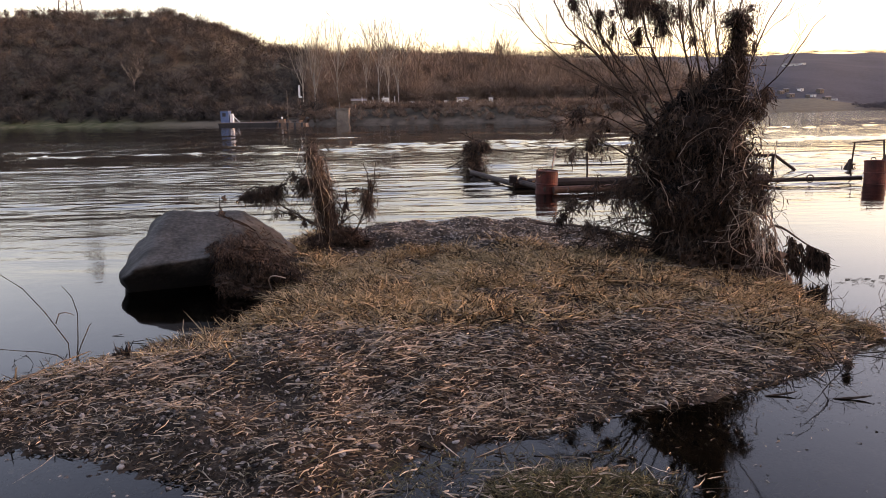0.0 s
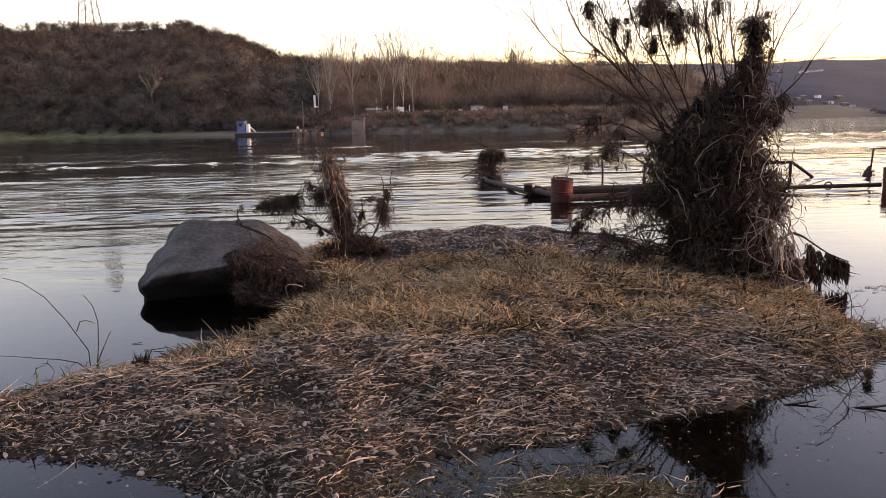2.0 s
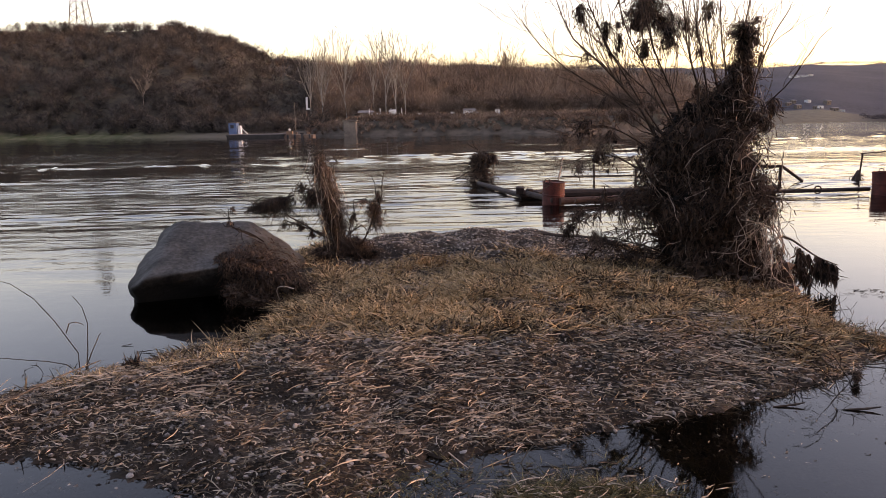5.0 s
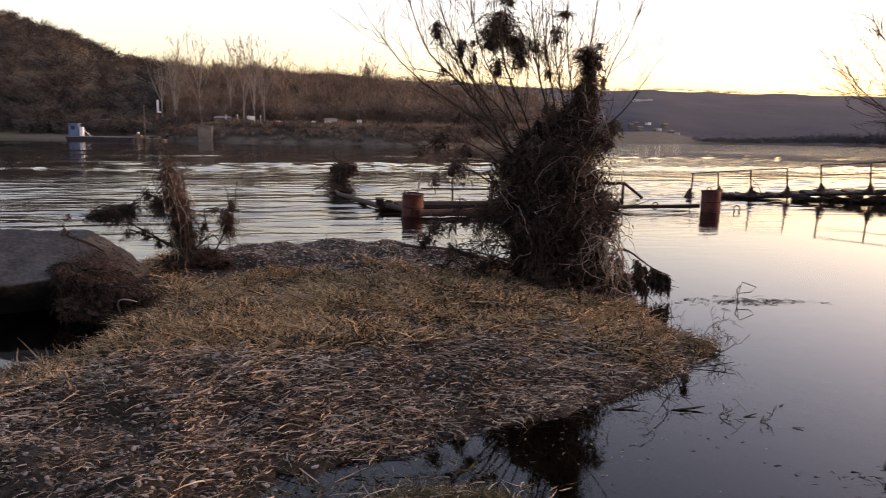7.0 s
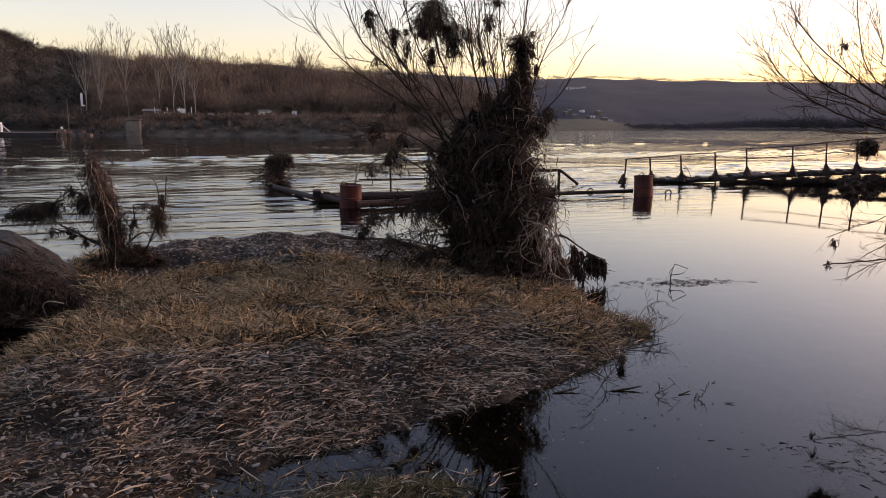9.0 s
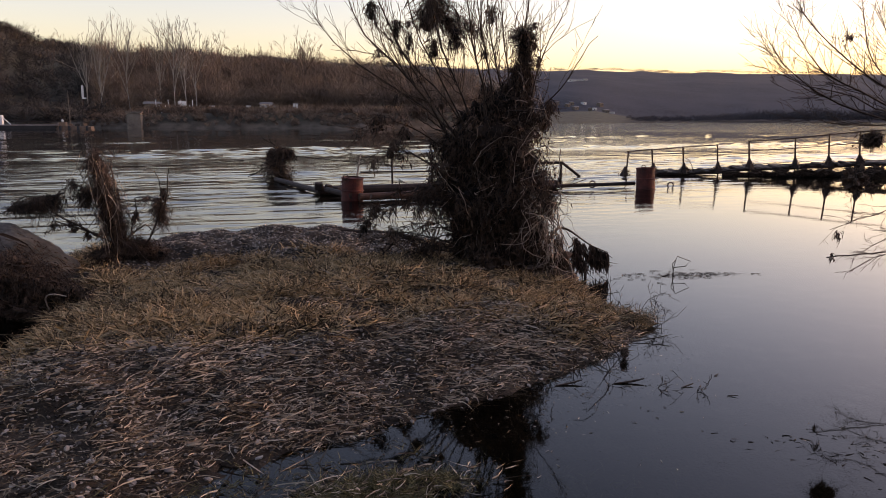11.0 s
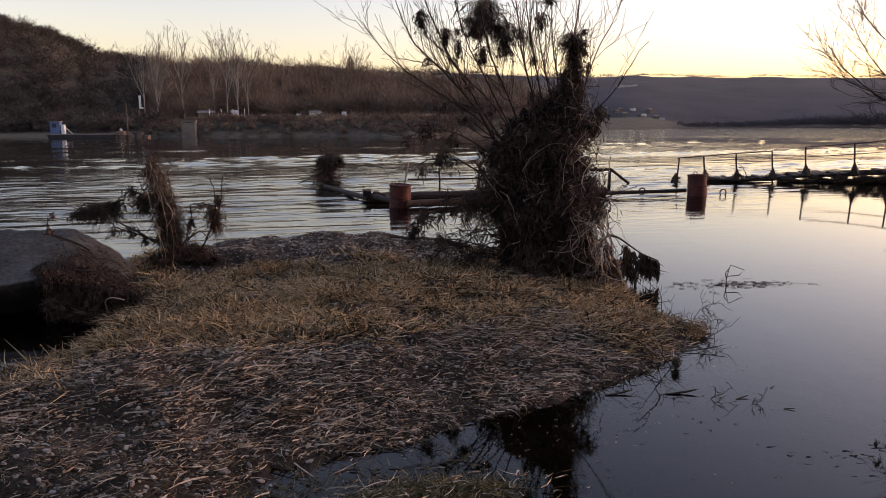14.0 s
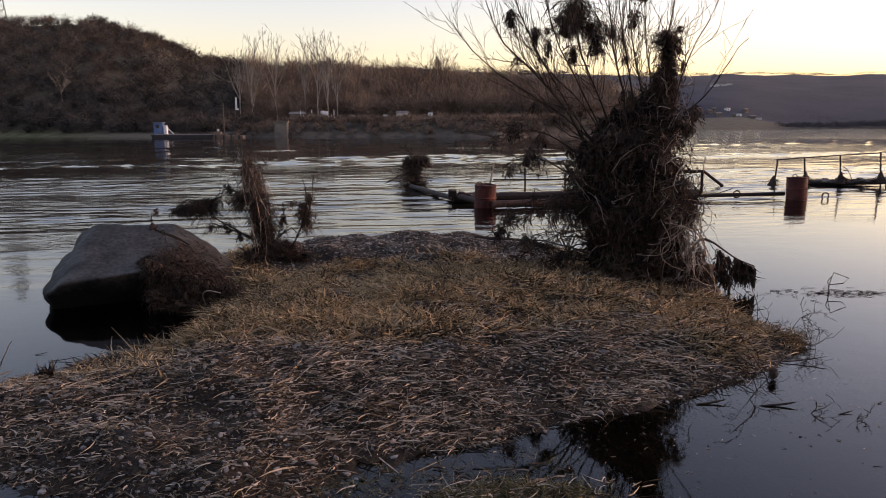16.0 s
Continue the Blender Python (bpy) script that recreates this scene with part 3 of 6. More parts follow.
def riverside_wood():
    q = np.random.default_rng(5)
    n = 760
    az = q.uniform(-10, 21, n)
    rs = np.interp(az, AZ_K, SHORE_R)
    r = np.maximum(rs + 14, 141) + 62 * q.random(n) ** 1.2
    h = q.uniform(4.5, 7.6, n) * np.where(q.random(n) < 0.1, 1.2, 1.0)
    wood = twig_crowns(az, r, h, h * q.uniform(0.25, 0.42, n), 150, 0.045 + 0 * h, 6, up=0.62, foot=0.05)
    haze = bush_crowns(az, r + 1.0, h * 0.95, h * q.uniform(0.28, 0.42, n), 80, 0.045 + 0 * h, 16, up=0.6)
    m = 1500
    az2 = q.uniform(-11, 21, m)
    r2 = np.interp(az2, AZ_K, SHORE_R) + 0.2 + 24 * q.random(m)
    h2 = q.uniform(0.6, 1.2, m) * np.where(q.random(m) < 0.2, 1.5, 1.0)
    low = twig_crowns(az2, r2, h2 * 1.2, h2 * 0.8, 70, 0.05 + 0 * h2, 7, up=0.55, foot=0.0)
    v, f = joined([wood, haze, low])
    ob = mesh_object("riverside_wood", v, f, M_WOOD)
    tagged(ob, "leafless reddish-brown woodland along the far bank", "woodland", kind="stuff")
    k = 300
    az3 = q.uniform(-12, 20, k)
    r3 = np.interp(az3, AZ_K, RIDGE_R) * q.uniform(0.55, 0.97, k)
    h3 = q.uniform(1.5, 4, k)
    j = 260
    az6 = q.uniform(-12.5, 20, j)
    h6 = q.uniform(0.5, 1.7, j) * (0.4 + 1.2 * grid_noise(az6, az6 * 0, 0.8, 61))
    v, f = joined([bush_crowns(az3, r3, h3, h3 * 0.9, 60, 0.09 + 0 * h3, 8), bush_crowns(az6, np.interp(az6, AZ_K, RIDGE_R) * 0.995, h6, h6 * 1.3, 50, 0.10 + 0 * h6, 18)])
    tagged(mesh_object("ridge_scrub", v, f, M_BUSH), "leafless brown scrub along the ridge behind the wood", "scrub", kind="stuff")
    k = 700
    az4 = q.uniform(19, 62, k)
    r4 = np.interp(az4, AZ_K, RIDGE_R) * q.uniform(0.99, 1.0, k)
    h4 = q.uniform(1.5, 5.0, k) * (0.3 + 1.1 * grid_noise(az4, az4 * 0, 1.1, 62))
    j = 640
    az5 = 29.0 + 22 * q.random(j) ** 0.8
    r5 = np.interp(az5, AZ_K, SHORE_R) + 2 + 45 * q.random(j) ** 2
    h5 = q.uniform(0.8, 2.2, j) + np.interp(az5, [29, 34, 38], [0, 0.5, 4.0]) * q.random(j)
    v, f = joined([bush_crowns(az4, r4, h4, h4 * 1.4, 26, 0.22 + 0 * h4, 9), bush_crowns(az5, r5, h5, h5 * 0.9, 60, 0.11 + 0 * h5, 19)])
    tagged(mesh_object("distant_wood", v, f, M_HAZEWOOD), "distant dark woodland on the far hill, tinted bluish-grey with haze", "woodland", kind="stuff")


# bare twigs with the bluish tint of distance haze put into the colour
M_HAZEWOOD = mat("hazed_bare_wood", (0.026, 0.027, 0.034), (0.056, 0.054, 0.062), 0.02, 0.95, 0, 0.3)
hillside_scrub()
riverside_wood()


# ---- boulder ----
# brown debris, brighter than M_DEBRIS: light through hanging scraps put into the colour
M_HANK = mat("torn_backlit_debris", (0.022, 0.0145, 0.0105), (0.20, 0.135, 0.096), 2.5, 0.9, 0, 30, island=True, mix=0.7)


def shreds(name, parent, pts, seed, ln=(0.05, 0.17), w=(0.003, 0.011), material=None, label="", droop=0.9):
    """Torn flat scraps of leaf and bark that hang from the places given."""
    q = np.random.default_rng(seed)
    n = len(pts)
    way = q.normal(size=(n, 3)) * 0.55 + np.array([0, 0, -droop])
    v, f = joined([blades(np.asarray(pts), way, q.uniform(*ln, n), q.uniform(*w, n), q.uniform(0, 0.4, n), K=4, curl=q.normal(size=n) * 0.9)])
    ob = mesh_object(name, v, f, material or M_HANK, parent, label)
    ob["kind"] = "stuff"
    return ob



def clump(center, size, n, seed, droop=0.8, width=0.005, core=0.5, reach=0.7):
    """A lump of matted dead grass with strands that trail from it: verts and faces."""
    q = np.random.default_rng(seed)
    n = int(n * 1.15)
    K, size, center = 4, np.array(size, float), np.array(center, float)
    u = q.normal(size=(n, 3))
    u /= np.linalg.norm(u, axis=1, keepdims=True)
    start = center + u * size * 0.5 * q.uniform(0.3, 1.0, n)[:, None]
    way = u * (0.5 - 0.38 * droop) + q.normal(size=(n, 3)) * (0.55 - 0.3 * droop) + np.array([0, 0, -droop])
    ln = size[2] * q.uniform(0.2, 1.0, n) * reach
    s = np.linspace(0, 1, K)[None, :, None]
    lines = start[:, None] + way[:, None] * s * ln[:, None, None] + q.normal(size=(n, K, 3)) * 0.01
    lines[..., 2] -= 0.3 * droop * (s[..., 0] ** 2) * ln[:, None]
    radii = np.linspace(1, 0.3, K)[None] * q.uniform(0.35, 1.1, n)[:, None] * width
    pieces = [tubes(lines, radii)]
    if core:
        b = bmesh.new()
        bmesh.ops.create_icosphere(b, subdivisions=3 if size.max() > 0.145 else 2, radius=1.0)
        P = np.array([v.co * (0.75 + 1.0 * noise.fractal(v.co * 2.4 + Vector((seed, 0, 0)), 1.0, 2.0, 4) + 0.45 * abs(noise.noise(v.co * 7 + Vector((0, seed, 0))))) for v in b.verts])
        F = [[v.index for v in f.verts] for f in b.faces]
        b.free()
        pieces.append((center + P * size * core, np.array([f + f[-1:] for f in F])))
    vs, fs = joined(pieces)
    return vs, [f[:3] if f[2] == f[3] else f for f in fs]


def debris(name, parent, center, size, n, seed, material=None, **kw):
    v, f = clump(center, size, n, seed, **kw)
    return mesh_object(name, v, f, material or M_DEBRIS, parent)


def wet_shaded_foot(m, lo, hi):
    """Wet, algae-grown tide mark with uneven upper edge, and the undercut's shade painted in."""
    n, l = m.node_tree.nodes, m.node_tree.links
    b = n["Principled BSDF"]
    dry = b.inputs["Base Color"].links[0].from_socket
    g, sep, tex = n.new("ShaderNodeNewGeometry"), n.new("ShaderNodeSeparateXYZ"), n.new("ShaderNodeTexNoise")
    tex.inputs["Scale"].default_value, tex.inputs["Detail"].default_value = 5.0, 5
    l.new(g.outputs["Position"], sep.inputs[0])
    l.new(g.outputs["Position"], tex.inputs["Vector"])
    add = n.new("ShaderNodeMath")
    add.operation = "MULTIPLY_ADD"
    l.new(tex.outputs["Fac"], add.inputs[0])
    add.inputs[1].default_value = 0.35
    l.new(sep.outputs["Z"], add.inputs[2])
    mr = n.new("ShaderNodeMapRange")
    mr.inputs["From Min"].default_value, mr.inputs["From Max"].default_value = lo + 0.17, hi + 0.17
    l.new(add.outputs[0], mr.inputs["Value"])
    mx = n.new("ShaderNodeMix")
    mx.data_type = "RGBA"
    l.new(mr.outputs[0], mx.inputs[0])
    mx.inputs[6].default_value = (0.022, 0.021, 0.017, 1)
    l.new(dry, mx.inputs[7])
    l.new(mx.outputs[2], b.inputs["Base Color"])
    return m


def boulder():
    rock = thing("boulder", (-2.9, 8.3, 0.3), "large flat-topped grey boulder with dead grass, in shallow water", "boulder")
    planes = []
    for n, p in (((0.04, -0.40, 1), (-2.95, 8.75, 0.70)), ((-0.62, -0.42, 1), (-3.52, 8.0, 0.30)), ((0.42, -1, -0.80), (-2.9, 7.82, 0.44)), ((-1, -0.2, 0.46), (-3.66, 8.1, 0.2)),
                 ((-1, -0.5, -0.5), (-3.64, 8.0, 0.18)), ((0.75, -0.2, 1), (-2.40, 8.2, 0.54)), ((1, -0.15, 0.45), (-2.0, 8.2, 0.3)), ((0, 1, 0.25), (-2.9, 9.0, 0.5)), ((0, 0, -1), (-2.9, 8.3, -0.35)), ((0.55, -1, -0.4), (-2.2, 7.8, 0.4))):
        n = Vector(n).normalized()
        planes.append((n, n.dot(Vector(p) - Vector((-2.9, 8.3, 0.3)))))
    b = bmesh.new()
    bmesh.ops.create_icosphere(b, subdivisions=6, radius=1.0)
    for v in b.verts:
        d = v.co.normalized()
        r = sum(max(0.0, d.dot(n) / h) ** 34 for n, h in planes) ** (-1 / 34)
        p = d * r
        k = noise.fractal(p * 2.2, 1.0, 2.0, 5) * 0.07 + noise.ridged_multi_fractal(p * 3.0, 1.0, 2.0, 4, 1.0, 2.0) * 0.016 + noise.noise(p * 22) * 0.006 + noise.noise(p * 50) * 0.003
        v.co = p * (1 + k)
    shoulder = np.array([v.co for v in b.verts if v.co.x > 0.58 + 0.3 * noise.noise(v.co * 4) - 0.25 * (v.co.y < 0) and v.co.z > -0.3 and v.co.y < 0.55])
    part("stone", b, wet_shaded_foot(M_ROCK, 0.16, 0.34), rock, smooth=True)
    q = np.random.default_rng(11)
    n = 3600
    foot = shoulder[q.integers(0, len(shoulder), n)]
    way = np.c_[q.normal(size=n) * 0.6 + 0.4, q.normal(size=n) * 0.5 - 0.3, q.normal(size=n) * 0.4 + 0.1]
    v, f = joined([blades(foot, way, q.uniform(0.03, 0.09, n), q.uniform(0.002, 0.006, n), q.uniform(0.6, 1.6, n), curl=q.normal(size=n) * 0.6)])
    mesh_object("caught_grass", v, f, M_DEBRIS, rock, "brown dead grass matted over the stone's shoulder")
    n = 4200
    s = q.random(n)
    x = -2.48 + s * 1.05 + q.normal(size=n) * 0.06
    y = 7.72 + 0.4 * q.random(n) + 0.25 * (1 - s)
    z = np.interp(s, [0, 0.25, 0.6, 1], [0.60, 0.52, 0.32, 0.06]) + q.normal(size=n) * 0.03 - 0.45 * q.random(n) ** 2 * (1 - s * 0.6)
    foot = np.c_[x + 2.9, y - 8.3, z - 0.3]
    way = np.c_[q.normal(size=n) * 0.5 + 0.3, q.normal(size=n) * 0.4 - 0.3, q.normal(size=n) * 0.5 - 0.2]
    v, f = joined([blades(foot, way, q.uniform(0.03, 0.10, n), q.uniform(0.0014, 0.0036, n), q.uniform(0.3, 1.1, n), curl=q.normal(size=n) * 0.4)])
    mesh_object("caught_grass", v, f, M_DEBRIS, rock, "dark dead grass draped over the stone")
    for k, (x, y, z, w, h) in enumerate([(-2.22, 8.0, 0.52, 0.4, 0.26), (-2.05, 7.95, 0.36, 0.5, 0.34), (-1.84, 7.95, 0.2, 0.5, 0.34), (-1.64, 7.9, 0.08, 0.45, 0.26), (-2.12, 7.72, 0.14, 0.5, 0.3), (-2.35, 7.72, 0.22, 0.36, 0.3), (-1.85, 7.7, 0.06, 0.4, 0.2)]):
        debris("grass_mat", rock, (x + 2.9, y - 8.3, z - 0.36), (w * 1.15, 0.4, h), 600, 300 + k, droop=0.4, core=0.26, reach=0.4, width=0.0026)
    for k in range(14):
        x = -2.45 + 0.075 * k
        hang("grass_fringe", rock, (x + 2.9, 7.66 + 0.02 * (k % 3) - 8.3, 0.46 - 0.028 * k - 0.3), 0.16, 0.26, 80, 1900 + 5 * k, M_DEBRIS)
    for k, pts in enumerate([[(0.62, 0.1, 0.34), (0.45, 0.05, 0.44), (0.36, 0.0, 0.5), (0.33, 0, 0.62), (0.38, 0, 0.68)], [(0.7, 0.05, 0.3), (0.55, 0, 0.42), (0.42, -0.05, 0.46), (0.35, -0.05, 0.52)]]):
        l, r = limb(pts, 0.010, 0.005, 6, 12 + k, ln=(0.05, 0.16), spread=0.7, up=0.1, sub=1, thin=0.003)
        tube_object("caught_twig", l, r, M_TWIG, rock)
        hang("caught_wisp", rock, pts[-1], 0.08, 0.10, 40, 1990 + 5 * k, M_HANK)
    tube_object("bent_stick", curve([(1.05, -0.75, -0.2), (1.03, -0.78, -0.08), (1.1, -0.8, -0.04), (1.22, -0.8, -0.07)], 8)[None], np.full((1, 8), 0.007), M_BLEACH, rock, "pale bent stick")


M_BLEACH = mat("pale_bleached_root", (0.11, 0.083, 0.063), (0.48, 0.375, 0.29), 2.0, 0.85, 0, 30, island=True, mix=0.7)
boulder()


# ---- the willow wrapped in flood debris ----
def willow():
    tree = thing("willow_tree", (2.95, 8.0, 0.1), "bare willow wrapped in a thick tangle of dark flood debris", "tree")
    q = np.random.default_rng(21)
    stems = [([(-0.2, 0.9), (-0.5, 1.3), (-0.9, 1.97), (-1.21, 2.32), (-1.45, 2.56), (-1.66, 2.82), (-1.85, 3.3)], 0.021, 26),
             ([(-0.5, 1.55), (-0.9, 1.9), (-1.32, 2.2), (-1.69, 2.48), (-1.92, 2.72), (-2.1, 3.0)], 0.011, 16),
             ([(-0.45, 1.25), (-0.95, 1.6), (-1.4, 1.78), (-1.78, 1.66)], 0.012, 14), ([(-0.5, 0.95), (-0.95, 1.35), (-1.3, 1.46), (-1.62, 1.34)], 0.012, 14),
             ([(-0.3, 1.2), (-0.75, 1.8), (-1.2, 2.5), (-1.45, 2.95), (-1.62, 3.5)], 0.014, 18), ([(-0.3, 1.3), (-0.62, 1.9), (-1.0, 2.5), (-1.22, 3.0), (-1.32, 3.7)], 0.013, 18),
             ([(-0.3, 1.3), (-0.5, 1.9), (-0.78, 2.45), (-0.97, 3.0), (-1.08, 3.8)], 0.015, 18), ([(-0.2, 1.3), (-0.3, 1.95), (-0.48, 2.5), (-0.6, 3.0), (-0.72, 3.8)], 0.016, 18),
             ([(-0.15, 1.3), (-0.18, 1.9), (-0.28, 2.5), (-0.4, 3.0), (-0.45, 3.9)], 0.014, 16), ([(-0.05, 1.3), (-0.02, 1.95), (-0.1, 2.5), (-0.16, 3.0), (-0.2, 3.9)], 0.016, 18),
             ([(0.0, 1.4), (0.05, 2.0), (0.02, 2.5), (-0.03, 3.0), (0.0, 3.9)], 0.014, 14), ([(0.1, 1.4), (0.17, 2.1), (0.2, 2.6), (0.28, 3.0), (0.4, 3.8)], 0.016, 20),
             ([(0.15, 1.5), (0.22, 2.1), (0.3, 2.6), (0.44, 3.0), (0.62, 3.6)], 0.011, 14), ([(0.1, 1.4), (0.31, 1.9), (0.53, 2.19), (0.63, 2.45), (0.74, 2.7)], 0.009, 4),
             ([(-0.4, 1.5), (-0.7, 2.05), (-0.98, 2.35), (-1.15, 2.62), (-1.3, 2.8)], 0.010, 14)]
    for k, (pts, r, kids) in enumerate(stems):
        dy = q.normal() * 0.22
        l, rr = limb([(x, dy * j * 0.5, z) for j, (x, z) in enumerate(pts)], r, 0.0035, kids, 30 + k, ln=(0.25, 0.7), spread=0.34, up=0.28, sub=3)
        tube_object("stem", l, rr, M_BARK, tree, "", 4)
    scraps = []
    for k in range(18):
        z = q.uniform(0.3, 1.1)
        x1 = -q.uniform(1.05, 1.7)
        z1 = max(0.12, z - q.uniform(-0.1, 0.55))
        dy = q.normal() * 0.3
        l, rr = limb([(-0.6, -0.1, z), (-0.6 + (x1 + 0.6) * 0.5, dy * 0.5, (z + z1) * 0.5 + 0.1), (x1, dy, z1)], 0.010, 0.004, 9, 200 + k, ln=(0.12, 0.32), spread=0.6, up=-0.25, thin=0.0028)
        p = l.reshape(-1, 3)
        scraps.append(p[q.integers(0, len(p), 34)])
        tube_object("twig", l, rr, M_TWIG, tree)
    shreds("leaf_litter", tree, np.concatenate(scraps), 15, (0.03, 0.14), (0.003, 0.011), M_DEBRIS, label="brown scraps of leaves and straw caught on the twigs")
    l, r = branching((0.12, 0, -0.15), (0.02, 0, 1), 2.0, 0.11, 0, (), 0, 0, 5, K=8, wob=0.05)
    tube_object("trunk", l, r, M_BARK, tree, "", 10)
    ZR = [0.0, 0.35, 0.7, 1.0, 1.5, 1.78, 2.0, 2.25, 2.5, 2.78]
    MID = [0.06, -0.03, -0.14, -0.22, -0.24, -0.10, 0.04, 0.15, 0.18, 0.17]
    HALF = [0.62, 0.68, 0.72, 0.74, 0.62, 0.46, 0.29, 0.13, 0.08, 0.08]

    def column(n, seed, grow=1.0, top=2.8, shell=0.0):
        """Places in a leaning, lumpy heap that thins out to a sleeve round one stem."""
        p = np.random.default_rng(seed)
        z = p.random(n * 3) * top
        z = z[p.random(n * 3) < np.interp(z, ZR, HALF) / 0.74][:n]
        m = len(z)
        a, rr = p.uniform(0, 2 * np.pi, m), np.sqrt(shell + (1 - shell) * p.random(m))
        half = np.interp(z, ZR, HALF) * grow * (0.62 + 0.7 * grid_noise(a * 1.9, z * 4, 1.0, 44))
        return np.c_[np.interp(z, ZR, MID) + np.cos(a) * rr * half, np.sin(a) * rr * half * 0.7, z]

    K = 5
    s = np.linspace(-0.5, 0.5, K)[None, :, None]
    for k in range(5):
        shreds("torn_debris", tree, column(2800, 140 + k, 1.0), 150 + k, (0.02, 0.09), (0.003, 0.012), M_DEBRIS, "torn scraps of matted leaves and bark")
    for k in range(4):
        c = column(1700, 100 + k, 1.02)
        n = len(c)
        way = q.normal(size=(n, 3)) * np.array([0.7, 0.6, 0.75]) + np.array([0, 0, -0.35])
        ln = q.uniform(0.05, 0.26, n) * np.where(q.random(n) < 0.1, 1.8, 1.0)
        lines = c[:, None] + way[:, None] * s * ln[:, None, None] + q.normal(size=(n, K, 3)) * 0.014
        lines[..., 2] = np.maximum(lines[..., 2], -0.05)
        tube_object("debris_mat", lines, np.ones((1, K)) * q.uniform(0.0018, 0.0048, n)[:, None], M_DEBRIS, tree, "matted dark dead stalks and roots")
    # dense lumps inside the tangle
    for k, c in enumerate(column(34, 9, 0.66, 1.9)):
        w = q.uniform(0.3, 0.5)
        debris("debris_lump", tree, c, (w, w * 0.8, w * 1.2), 150, 400 + k, droop=0.6, core=0.42, reach=0.5)
    # ragged knots on the outline
    for k, c in enumerate(column(46, 19, 1.0, 1.9, 0.75)):
        w = q.uniform(0.10, 0.22)
        hang("debris_knot", tree, c, w, w * q.uniform(1.2, 2.0), 70, 430 + 5 * k, M_HANK if k % 4 == 0 else M_DEBRIS)

    def arcs(c, way, ln, bow, r, name, label):
        n = len(c)
        t = np.linspace(0, 1, 7)[None, :, None]
        side = np.cross(way, np.array([0.0, 1.0, 0.0]))
        lines = c[:, None] + way[:, None] * t * ln[:, None, None] + side[:, None] * (t * (1 - t) * 4 * bow[:, None, None]) * ln[:, None, None] + q.normal(size=(n, 7, 3)) * 0.006
        lines[..., 2] = np.maximum(lines[..., 2], -0.04)
        tube_object(name, lines, np.linspace(1, 0.5, 7)[None] * r[:, None], M_BLEACH, tree, label, 4)["kind"] = "stuff"

    # bleached roots and stalks on the outside, most of them low and to one side
    c = column(130, 2, 1.0, 2.0, 0.5)
    c[:, 1] = -np.abs(c[:, 1]) - 0.08
    n = len(c)
    arcs(c, q.normal(size=(n, 3)) * np.array([0.7, 0.25, 0.8]), q.uniform(0.08, 0.3, n), q.normal(size=n) * 0.14, q.uniform(0.0018, 0.004, n), "pale_root_mat", "bleached bent stalks and roots")
    n = 30
    c = np.c_[q.uniform(-0.05, 0.5, n), q.normal(size=n) * 0.06 - 0.47, q.uniform(0.6, 1.5, n)]
    arcs(c, np.c_[q.normal(size=n) * 0.4 - 0.05, q.normal(size=n) * 0.1, q.normal(size=n) * 0.35 - 0.8], q.uniform(0.22, 0.6, n), q.normal(size=n) * 0.32, q.uniform(0.004, 0.0075, n), "pale_root_mat", "thick bleached roots bent in arcs")
    n = 95
    c = np.c_[q.normal(size=n) * 0.11 + 0.38, q.normal(size=n) * 0.1 - 0.44, q.uniform(0.12, 0.75, n)]
    arcs(c, np.c_[q.normal(size=n) * 0.3 + 0.12, q.normal(size=n) * 0.12 - 0.05, np.full(n, -1.0)], q.uniform(0.12, 0.5, n), q.normal(size=n) * 0.16, q.uniform(0.002, 0.0048, n), "hanging_root_mat", "pale roots hanging down in a fringe")
    n = 50
    c = np.c_[q.normal(size=n) * 0.12 + 0.05, q.normal(size=n) * 0.08 - 0.3, q.uniform(1.3, 2.6, n)]
    c[:, 0] += np.interp(c[:, 2], [1.3, 2.0], [-0.1, 0.12])
    arcs(c, np.c_[q.normal(size=n) * 0.3, q.normal(size=n) * 0.2, q.normal(size=n) * 0.6 - 0.5], q.uniform(0.1, 0.3, n), q.normal(size=n) * 0.3, q.uniform(0.002, 0.004, n), "pale_root_mat", "bleached stalks wound up the stem")
    # debris that climbs one stem, with its bushy head
    for k, (x, z, w, h, n) in enumerate([(0.18, 2.02, 0.30, 0.42, 260), (0.20, 2.28, 0.20, 0.4, 200), (0.17, 2.52, 0.18, 0.36, 200), (0.15, 2.72, 0.28, 0.24, 240), (0.27, 2.62, 0.16, 0.3, 120), (0.51, 1.9, 0.17, 0.3, 170), (0.44, 1.72, 0.14, 0.24, 110), (0.36, 2.42, 0.09, 0.22, 60), (-0.15, 1.95, 0.34, 0.34, 260), (-0.42, 1.78, 0.3, 0.3, 220), (-0.28, 2.12, 0.16, 0.2, 90), (0.0, 2.1, 0.22, 0.3, 140)]):
        hang("debris_clump", tree, (x, 0, z), w, h, n, 40 + 5 * k, M_DEBRIS if k % 3 else M_HANK)
